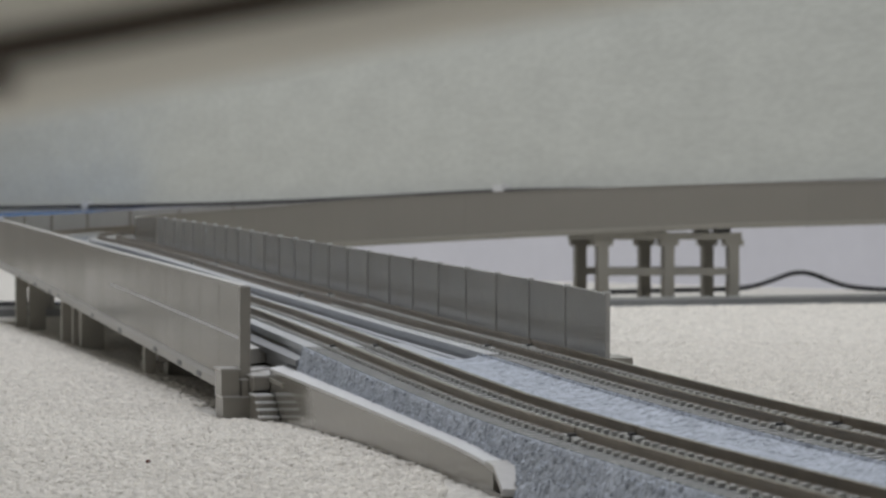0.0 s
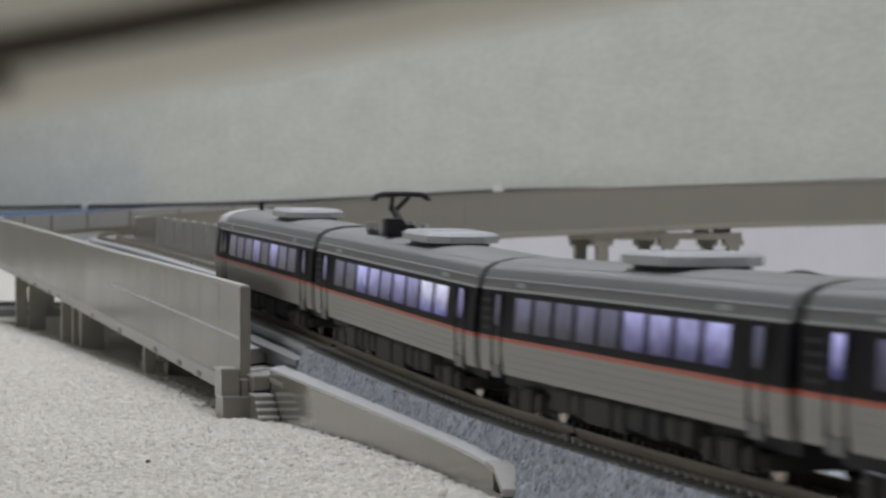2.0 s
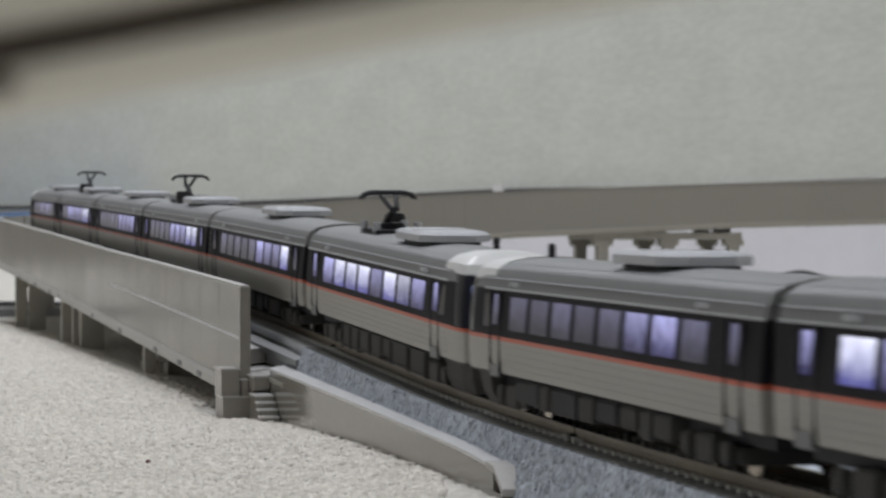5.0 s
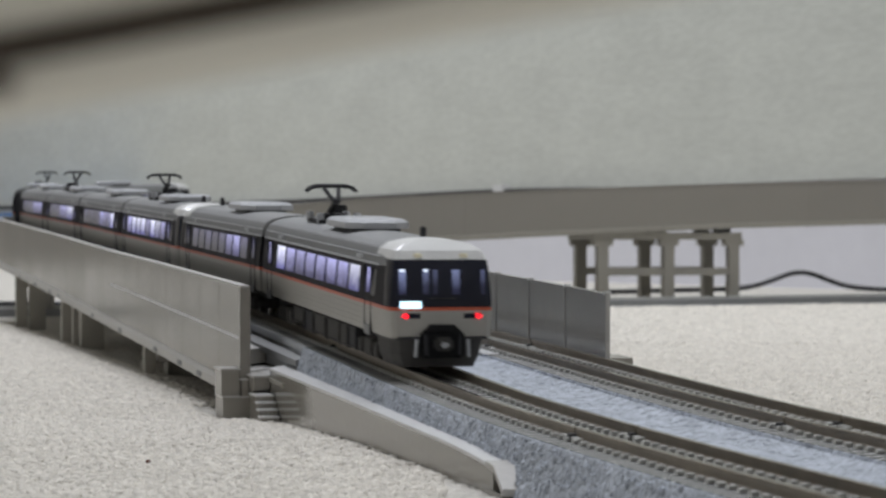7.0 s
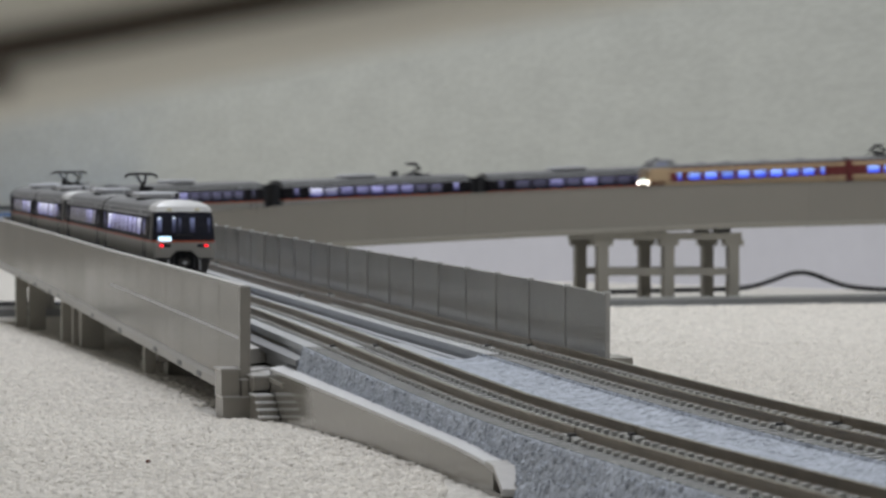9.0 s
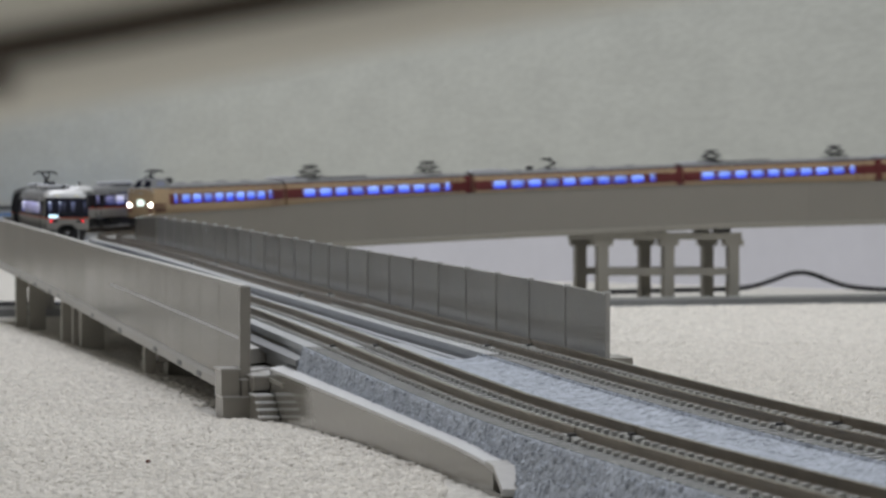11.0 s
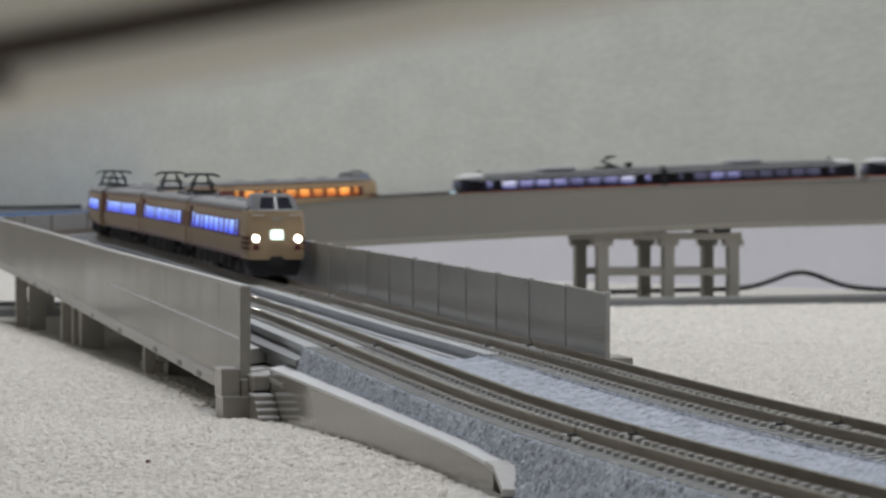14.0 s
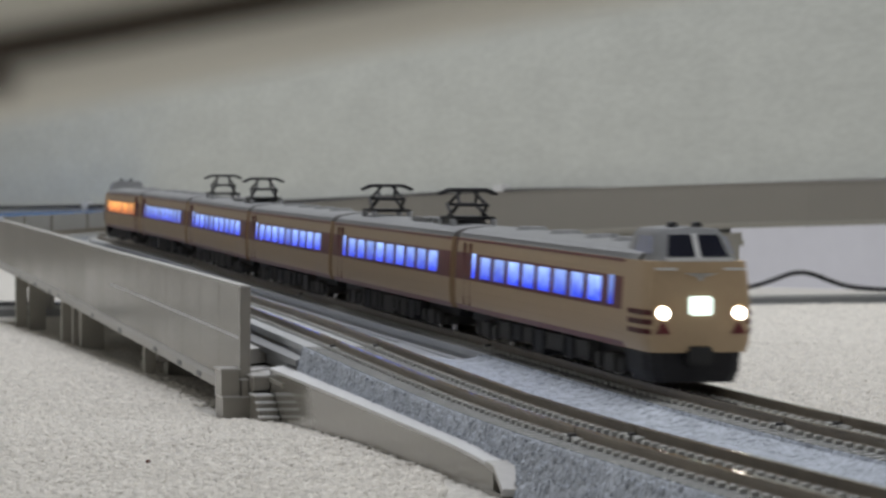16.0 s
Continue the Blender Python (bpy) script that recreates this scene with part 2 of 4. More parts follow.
def sweep(profile, s0, s1, fine=14.0, coarse=30.0, bm=None):
    """A closed cross-section of (offset, height above the rail) drawn along the line; an entry may be a function of s."""
    bm = bm or bmesh.new()
    rings = [[bm.verts.new(on(s, o(s) if callable(o) else o, z(s) - rail_z(s) if callable(z) else z)) for o, z in profile] for s in steps(s0, s1, fine, coarse)]
    n = len(profile)
    for a, b in zip(rings, rings[1:]):
        for i in range(n):
            bm.faces.new((a[i], a[(i + 1) % n], b[(i + 1) % n], b[i]))
    bm.faces.new(rings[0]), bm.faces.new(rings[-1])
    return bm


def rect(o0, z0, o1, z1):
    return [(o0, z0), (o1, z0), (o1, z1), (o0, z1)]


# ---- room ----
CARPET_RISE = [(-9000, 4.0), (500, 4.0), (600, 1.9), (780, 2.4), (1020, 1.7), (1150, 0.2), (1700, -2.0), (9000, -2.0)]


def carpet_height(y):
    return float(np.interp(y, [a for a, _ in CARPET_RISE], [b for _, b in CARPET_RISE]))


def build_pile(floor):
    """Upright tufts of the carpet on the open stretches beside the line, smaller and closer where they are near."""
    rng = np.random.default_rng(11)
    spots = []
    for y0, y1, gap in ((385, 640, 1.15), (640, 1000, 1.7), (1000, 1750, 3.0)):
        xs, ys = np.meshgrid(np.arange(-300, 300, gap), np.arange(y0, y1, gap))
        xs = (xs + rng.uniform(-0.5, 0.5, xs.shape) * gap).ravel()
        ys = (ys + rng.uniform(-0.5, 0.5, ys.shape) * gap).ravel()
        off = (xs - X0) * math.cos(A0) - (ys - Y0) * math.sin(A0)
        open_floor = (np.abs(xs) < 0.17 * ys + 8) & (((off < -50.5) & (ys < 1350)) | (off > 17)) & ~((off < -50) & (off > -60.5) & (ys > 590) & (ys < 640))
        far_side = (off > 17) & (xs > 0)
        keep = open_floor & ((xs < 0) | far_side)
        spots.append(np.stack([xs[keep], ys[keep], np.full(keep.sum(), gap)], -1))
    p = np.concatenate(spots)
    n = len(p)
    ground_z = np.interp(p[:, 1], [a for a, _ in CARPET_RISE], [b for _, b in CARPET_RISE])
    turn = rng.uniform(0, 6.28, n)
    wide, tall = p[:, 2] * rng.uniform(0.5, 0.9, n), (0.35 + 0.30 * p[:, 2]) * rng.uniform(0.55, 1.3, n)
    verts = np.zeros((n, 9, 3))
    for k in range(4):
        a = turn + k * 1.5708
        verts[:, k, 0], verts[:, k, 1], verts[:, k, 2] = p[:, 0] + wide * np.cos(a), p[:, 1] + wide * np.sin(a), ground_z - 0.5
        verts[:, 4 + k, 0] = p[:, 0] + 0.8 * wide * np.cos(a + 0.4) + rng.normal(0, 0.2, n)
        verts[:, 4 + k, 1] = p[:, 1] + 0.8 * wide * np.sin(a + 0.4) + rng.normal(0, 0.2, n)
        verts[:, 4 + k, 2] = ground_z + tall * 0.7
    verts[:, 8] = np.stack([p[:, 0] + rng.normal(0, 0.2, n), p[:, 1] + rng.normal(0, 0.2, n), ground_z + tall], -1)
    side = [[k, (k + 1) % 4, 4 + (k + 1) % 4, 4 + k] for k in range(4)]
    cap = [[4 + k, 4 + (k + 1) % 4, 8] for k in range(4)]
    base = np.arange(n)[:, None, None] * 9
    faces = (base + np.array(side)).reshape(-1, 4).tolist() + (base + np.array(cap)).reshape(-1, 3).tolist()
    me = bpy.data.meshes.new("carpet_pile")
    me.from_pydata((verts.reshape(-1, 3) * MM).tolist(), [], faces)
    me.materials.append(PILE)
    me.polygons.foreach_set("use_smooth", [True] * len(me.polygons))
    ob = new("carpet_pile", me)
    ob.parent = floor
    ob["kind"] = "stuff"


def build_floor():
    rng = np.random.default_rng(4)
    xs = np.concatenate([np.linspace(-2600, -330, 12), np.arange(-322, 260, 1.9), np.linspace(270, 2600, 12)])
    ys = np.concatenate([np.linspace(-1800, 360, 10), np.arange(380, 1250, 1.9), np.arange(1256, 1800, 8.0), np.linspace(1830, 4600, 14)])
    gx, gy = np.meshgrid(xs, ys)
    near = ((gx > -322) & (gx < 260) & (gy > 380) & (gy < 1250)).astype(float)
    gz = np.interp(gy, [a for a, _ in CARPET_RISE], [b for _, b in CARPET_RISE])
    r = rng.normal(0, 1, gx.shape)
    soft = (r + np.roll(r, 1, 0) + np.roll(r, 1, 1) + np.roll(np.roll(r, 1, 0), 1, 1)) / 2.6
    gz = gz + near * (0.16 * r + 0.08 * soft)
    gx = gx + near * rng.normal(0, 0.35, gx.shape)
    gy = gy + near * rng.normal(0, 0.35, gx.shape)
    verts = np.stack([gx, gy, gz], -1).reshape(-1, 3) * MM
    h, w = gx.shape
    idx = np.arange(h * w).reshape(h, w)
    faces = np.stack([idx[:-1, :-1], idx[:-1, 1:], idx[1:, 1:], idx[1:, :-1]], -1).reshape(-1, 4)
    me = bpy.data.meshes.new("floor")
    me.from_pydata(verts.tolist(), [], faces.tolist())
    me.materials.append(CARPET)
    for f in me.polygons:
        f.use_smooth = True
    floor = tagged(new("floor", me), "cream looped pile carpet, slightly uneven", "carpet", kind="structure")
    build_pile(floor)


# The papered wall runs slantwise behind the layout: a point on it and its directions along and into the room
WALL_P, WALL_E, WALL_N = Vector((295, 2343, 0)), Vector((0.4815, -0.8765, 0)), Vector((-0.8765, -0.4815, 0))
BASE_TOP = 78.0


def wall_frame(u, out, z):
    return WALL_P + WALL_E * u + WALL_N * out + Vector((0, 0, z))


def wall_block(u0, u1, o0, o1, z0, z1, bm=None):
    bm = bm or bmesh.new()
    v = [bm.verts.new(wall_frame(u, o, z)) for z in (z0, z1) for u, o in ((u0, o0), (u1, o0), (u1, o1), (u0, o1))]
    for f in ((0, 1, 2, 3), (4, 5, 6, 7), (0, 1, 5, 4), (1, 2, 6, 5), (2, 3, 7, 6), (3, 0, 4, 7)):
        bm.faces.new([v[i] for i in f])
    return bm


def build_room():
    U0, U1, DEEP, H = -2300, 2700, 3300, 2400
    tagged(part("wall_north", wall_block(U0, U1, -120, 0, -10, H), WALLPAPER), "grey-green mottled wallpaper over plaster", "wall", kind="structure")
    tagged(part("wall_south", wall_block(U0, U1, DEEP, DEEP + 120, -10, H), PLASTER), "plain off-white room wall", "wall", kind="structure")
    tagged(part("wall_west", wall_block(U0 - 120, U0, -120, DEEP + 120, -10, H), WEST_WALL), "unseen room wall, darkened to dim its bounce and reflection", "wall", kind="structure")
    tagged(part("wall_east", wall_block(U1, U1 + 120, -120, DEEP + 120, -10, H), PLASTER), "plain off-white room wall", "wall", kind="structure")
    tagged(part("ceiling", wall_block(U0 - 120, U1 + 120, -120, DEEP + 120, H, H + 100), PLASTER), "plain white ceiling", "ceiling", kind="structure")
    tagged(part("baseboard", wall_block(U0, U1, 1, 9, -5, BASE_TOP), WHITE_BOARD), "white painted baseboard below the wallpaper", "baseboard", kind="structure")
    # the second fitting is made up to carry the added fill light
    for x, y, h in ((100, 800, 450), (-780, 3000, 250)):
        fitting = empty("unseen_light", "unseen square white light fitting, switched on", "ceiling lamp", "ceiling lamps")
        part("lamp_body", box(x - h, y - h, 2352, x + h, y + h, 2400, 8), PLASTER, fitting)


build_floor()
build_room()


# ---- viaduct ----
IN, OUT = 13.6, -53.6
LEFT_TOP = [(-100, 10.0), (-7, 9.8), (256, 8.5), (527, 7.9), (738, 8.1), (800, 8.4), (940, 7.9), (1000, 8.2), (1500, 10.5), (5000, 10.5)]
INNER_TOP = [(680, 10.8), (720, 9.0), (800, 7.8), (930, 7.8), (1017, 8.1), (1106, 10.8), (1175, 11.0), (1253, 10.8), (1370, 9.7), (1472, 7.4), (1600, 8.0), (5000, 8.0)]
INNER_LOW = [(680, -16), (1106, -17.4), (1253, -17.7), (1370, -18.3), (1472, -20.4), (1600, -19.5), (5000, -18)]


def top_left(s):
    return rail_z(s) + lerp_table(LEFT_TOP, s)


def top_inner(s):
    return rail_z(s) + lerp_table(INNER_TOP, s)


def low_inner(s):
    return rail_z(s) + lerp_table(INNER_LOW, s)


def deck_parts(thing, s0, s1):
    wide = max(s0, 40.0)
    if wide > s0:
        part("deck_nose", sweep(rect(-46.0, -9.0, IN, -5.6), s0, wide - 0.05), DECK, thing)
        part("deck_nose", sweep(rect(-24.0, -9.0, IN, -5.6), s0 - 9, s0 - 0.05), DECK, thing)
    part("deck_slab", sweep(rect(OUT, -9.0, IN, -5.6), wide, s1), DECK, thing)
    part("girder", sweep([(OUT + 6, -15), (IN - 6, -15), (IN - 3, -9), (OUT + 3, -9)], s0, s1), PIER, thing)
    for c in (0.0, -TRACKS):
        part("track_slab", sweep([(c - 9.5, -5.6), (c + 9.5, -5.6), (c + 8.8, -3.3), (c - 8.8, -3.3)], s0, s1), DECK, thing)
        part("slab_kerb", sweep(rect(c - 11.4, -5.6, c - 9.7, -4.2), s0, s1), GUTTER if c else DECK, thing)
    part("gutter", sweep(rect(-TRACKS / 2 - 2.4, -5.6, -TRACKS / 2 + 2.4, -4.9), s0, s1), GUTTER, thing)
    part("gutter", sweep(rect(-TRACKS / 2 - 5.4, -5.6, -TRACKS / 2 - 3.6, -4.7), s0, s1), DECK, thing)


def wall_panel(thing, o, thick, s0, s1, low, top, mat, post):
    """One noise-barrier panel with a proud frame, its post at the near end."""
    bm = sweep([(o, low), (o + thick, low), (o + thick, top), (o, top)], s0 + 0.18, s1 - 0.18)
    ob = part("panel", bm, mat, thing)
    if post:
        part("post", sweep(rect(o - 0.22, -12.0, o, 10.6), s0 - 0.35, s0 + 0.5), mat, thing)
        part("clip", sweep(rect(o - 0.3, 10.3, o + thick + 0.2, 10.9), s0 - 0.55, s0 + 0.55), TRIM_LIT_WHITE, thing)


def build_approach():
    v = empty("approach_viaduct", "grey plastic double-track viaduct with tall noise barriers", "viaduct", kind="structure")
    deck_parts(v, -22, 764.5)
    # barrier on the far side, panel by panel
    for i in range(24):
        s0 = -42.0 + 30.4 * i
        wall_panel(v, IN, 0.9, s0, s0 + 30.4, -12.5, 10.5, PANEL, True)
    part("end_post", sweep(rect(IN - 0.25, -14, IN + 0.7, 10.7), -43.2, -41.9), PANEL, v)
    # barrier on the near side
    edges = [4.5 + 30.7 * i for i in range(0, 27)]
    for a, b in zip(edges, edges[1:]):
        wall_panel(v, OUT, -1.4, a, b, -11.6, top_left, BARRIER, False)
    part("end_post", sweep([(OUT - 1.7, -14), (OUT + 0.6, -14), (OUT + 0.6, top_left), (OUT - 1.7, top_left)], 2.6, 4.4), VIADUCT, v)
    # pale rail: the highlight along the glossy top edge, put in as colour
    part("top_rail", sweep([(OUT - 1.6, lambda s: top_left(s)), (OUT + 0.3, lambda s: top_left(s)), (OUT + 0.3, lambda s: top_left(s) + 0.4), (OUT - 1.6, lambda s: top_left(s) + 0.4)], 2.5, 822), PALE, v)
    # slim ridge, white so that the bright line of light is in its colour
    part("bright_ridge", sweep([(OUT - 1.4, -1.6), (OUT - 1.4, -1.15), (OUT - 1.75, -1.55)], 6, 256), TRIM_LIT_WHITE, v)
    part("edge_beam", sweep([(OUT - 2.2, -14.4), (OUT + 4, -14.8), (OUT + 4, -11.6), (OUT - 1.6, -11.6), (OUT - 2.2, -12.4)], 4, 764), PALE, v)
    for s in (58, 92, 140, 222, 300, 420, 455, 520, 600):
        part("edge_clip", sweep(rect(OUT - 2.5, -13.9, OUT - 2.1, -12.8), s, s + 6), GUTTER, v)


def build_back():
    v = empty("curved_viaduct", "warm grey plastic double-track viaduct curving and rising past the wall", "viaduct", kind="structure")
    deck_parts(v, 765, 3990)
    spans = [(690, 830), (830, 1010), (1010, 1182), (1182, 1420), (1420, 1660), (1660, 2000), (2000, 2700), (2700, 3990)]
    for a, b in spans:
        part("parapet", sweep([(IN, low_inner), (IN + 1.8, low_inner), (IN + 1.8, top_inner), (IN, top_inner)], max(a, 690) + 0.06, b - 0.06), VIADUCT, v)
        part("fascia", sweep([(IN + 1.8, lambda s: low_inner(s)), (IN + 2.5, lambda s: low_inner(s)), (IN + 2.5, lambda s: low_inner(s) + 3.0), (IN + 1.8, lambda s: low_inner(s) + 3.4)], max(a, 760) + 0.06, b - 0.06), PIER, v)
    part("coping", sweep([(IN - 0.3, lambda s: top_inner(s)), (IN + 2.2, lambda s: top_inner(s)), (IN + 2.2, lambda s: top_inner(s) + 0.5), (IN - 0.3, lambda s: top_inner(s) + 0.5)], 700, 3990), VIADUCT, v)
    for a in range(824, 1484, 40):
        part("parapet", sweep([(OUT - 1.5, -15), (OUT, -15), (OUT, top_left), (OUT - 1.5, top_left)], a + 0.2, a + 39.8), PANEL, v)
        part("post", sweep([(OUT, -6), (OUT + 0.7, -6), (OUT + 0.7, top_left), (OUT, top_left)], a - 0.8, a + 0.8), VIADUCT, v)
    part("parapet", sweep([(OUT - 1.5, -15), (OUT, -15), (OUT, top_left), (OUT - 1.5, top_left)], 1490.2, 3990), PANEL, v)


def column(bm, s, off, w, d, z0, z1):
    x, y, a = line(s)
    m = Matrix.Translation(on(s, off) * 1.0) @ Matrix.Rotation(-a, 4, "Z")
    made = bmesh.ops.create_cube(bm, size=1)["verts"]
    for v in made:
        co = Vector((v.co.x * d, v.co.y * w, 0))
        p = m @ co
        v.co = Vector((p.x, p.y, z0 if v.co.z < 0 else z1))
    return bm


def build_frame_pier(s_mid, beam_top=None, spacing=45.0, rows=(11.0, -45.0)):
    """A rigid-frame pier: two rows of columns with haunched beams and a lower brace."""
    g = empty("viaduct_pier", "grey plastic rigid-frame pier under the viaduct", "pier", "viaduct piers")
    tops = beam_top or rail_z(s_mid) - 18.0
    level = lambda z: (lambda s: z)
    for off in rows:
        mid = s_mid - 2.5 if off > 0 else s_mid + 6.0
        places = [mid - spacing, mid, mid + spacing]
        for s in places:
            part("column", column(bmesh.new(), s, off, 7.0, 5.6, carpet_height(on(s, off).y) - 1.0, tops - 4.5), PIER, g)
            part("haunch", column(bmesh.new(), s, off, 13.0, 5.8, tops - 8.4, tops - 4.4), PIER, g)
        part("beam", sweep([(off - 3.4, level(tops - 4.5)), (off + 3.4, level(tops - 4.5)), (off + 3.4, level(tops)), (off - 3.4, level(tops))], places[0] - 7, places[2] + 5), PIER, g)
        part("brace", sweep([(off - 2.0, level(16.8)), (off + 2.0, level(16.8)), (off + 2.0, level(21.6)), (off - 2.0, level(21.6))], places[0], places[2]), PIER, g)
        for s in places[1:]:
            part("bearing", column(bmesh.new(), s - 4, off - 8 if off > 0 else off, 11.0, 4.0, tops, rail_z(s) - 15.2), GUTTER, g)
    for s in (s_mid + 1.7 - spacing, s_mid + 1.7, s_mid + 1.7 + spacing):
        part("cross_beam", column(bmesh.new(), s, sum(rows) / 2, 5.0, abs(rows[0] - rows[1]) - 6.5, tops - 4.6, tops - 0.2), PIER, g)


def build_leg_pier(s, legs):
    g = empty("viaduct_pier", "short grey plastic pier in the shade below the deck", "pier", "viaduct piers")
    for ds, off, w, d in legs:
        z0 = carpet_height(on(s + ds, off).y) - 1.0
        part("column", column(bmesh.new(), s + ds, off, w, d, z0, rail_z(s + ds) - 14.6), PIER, g)
    part("cross_beam", column(bmesh.new(), s, (OUT + IN) / 2, 7.0, IN - OUT - 8, rail_z(s) - 20, rail_z(s) - 15.0), PIER, g)


build_approach()
build_back()
build_frame_pier(1325, 43.8)
for s in (1640, 1900, 2250, 2600, 2950, 3300, 3650):
    build_frame_pier(s)
build_leg_pier(650, [(0, -51.5, 6, 5), (-6, -45, 8, 7), (0, 9, 8, 6)])
build_leg_pier(431, [(0, -51.5, 6, 5), (-26, -51, 6, 3), (-44, -47.5, 9, 8), (0, 9, 8, 6)])
build_leg_pier(187, [(0, -52, 4.5, 3.0), (6, -42, 9, 9), (0, 9, 8, 6)])
build_leg_pier(880, [(0, -46, 7, 6), (0, 9, 7, 6)])
build_leg_pier(1080, [(0, -46, 7, 6), (0, 6, 7, 6)])


# ---- abutment, steps and retaining wall ----
def build_abutment():
    g = empty("abutment", "grey plastic abutment block with a small flight of steps", "abutment")
    level = lambda z: (lambda s: z)

    def slab(name, o0, o1, z0, z1, s0, s1, mat):
        part(name, sweep([(o0, level(z0)), (o1, level(z0)), (o1, level(z1)), (o0, level(z1))], s0, s1), mat, g)

    # tops take a paler colour than the blocks, to stand for light from above
    slab("bearing_block", -59.2, -52.3, 0.8, 6.9, 1, 12, VIADUCT)
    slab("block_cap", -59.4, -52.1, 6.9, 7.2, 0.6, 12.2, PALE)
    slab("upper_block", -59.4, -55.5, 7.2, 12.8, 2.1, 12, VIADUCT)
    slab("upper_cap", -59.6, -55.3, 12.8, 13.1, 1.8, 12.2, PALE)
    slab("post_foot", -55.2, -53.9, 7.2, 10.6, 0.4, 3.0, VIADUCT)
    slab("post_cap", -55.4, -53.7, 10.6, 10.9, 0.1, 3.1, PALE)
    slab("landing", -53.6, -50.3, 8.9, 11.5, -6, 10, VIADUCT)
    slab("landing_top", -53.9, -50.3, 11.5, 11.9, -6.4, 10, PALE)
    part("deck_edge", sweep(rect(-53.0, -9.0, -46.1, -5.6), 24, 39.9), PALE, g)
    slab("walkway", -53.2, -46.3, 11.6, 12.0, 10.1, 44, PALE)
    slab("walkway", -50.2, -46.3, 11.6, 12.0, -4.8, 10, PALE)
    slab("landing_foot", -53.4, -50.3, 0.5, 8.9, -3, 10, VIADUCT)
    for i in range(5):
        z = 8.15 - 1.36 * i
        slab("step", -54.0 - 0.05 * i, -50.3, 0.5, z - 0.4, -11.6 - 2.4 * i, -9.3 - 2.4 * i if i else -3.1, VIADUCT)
        # treads white, steps grey: the light on the treads is painted
        slab("tread", -54.3 - 0.05 * i, -50.3, z - 0.4, z, -12.0 - 2.4 * i, -9.3 - 2.4 * i if i else -3.1, TRIM_LIT_WHITE)
    w = empty("retaining_wall", "polished grey plastic retaining wall sloping down beside the ballast", "retaining wall", kind="structure")
    top = [(-207, 7.2), (-199, 8.0), (-174, 9.2), (-132, 10.2), (-82, 11.4), (-9, 12.9)]
    f = lambda s: lerp_table(top, s)
    up = lambda d: (lambda s: f(s) + d)
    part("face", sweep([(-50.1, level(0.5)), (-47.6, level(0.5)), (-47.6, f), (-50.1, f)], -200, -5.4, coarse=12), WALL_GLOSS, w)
    # whiter than the face: the brightness of the lit top is in the colour
    part("coping", sweep([(-50.3, f), (-46.5, f), (-46.5, up(0.55)), (-50.3, up(0.55))], -200, -5, coarse=12), TRIM_LIT_WHITE, w)
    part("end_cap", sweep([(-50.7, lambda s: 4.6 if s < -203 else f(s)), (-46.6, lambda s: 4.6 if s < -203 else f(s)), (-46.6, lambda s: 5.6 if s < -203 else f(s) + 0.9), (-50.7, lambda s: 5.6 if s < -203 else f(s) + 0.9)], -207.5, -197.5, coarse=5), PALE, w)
    part("end_foot", sweep([(-50.5, level(0.5)), (-46.8, level(0.5)), (-46.8, level(4.8)), (-50.5, level(4.8))], -206.8, -198), WALL_GLOSS, w)
    b = empty("step_block", "small grey plastic block beside the barrier end", "block")
    part("block_body", sweep([(15.4, level(1.0)), (20.2, level(1.0)), (20.2, lambda s: rail_z(s) - 3.0), (15.4, lambda s: rail_z(s) - 3.0)], -40, -30), VIADUCT, b)


build_abutment()


# ---- tracks ----
def shared(name, me, m, parent, tag=""):
    ob = new(name, me)
    ob.parent = parent
    ob.matrix_basis = m
    return ob


def at_line(s, off, dz):
    x, y, a = line(s)
    p = on(s, off, dz) * MM
    slope = math.atan2(rail_z(s + 3) - rail_z(s - 3), 6.0)
    return Matrix.Translation(p) @ Matrix.Rotation(-a, 4, "Z") @ Matrix.Rotation(slope, 4, "X")


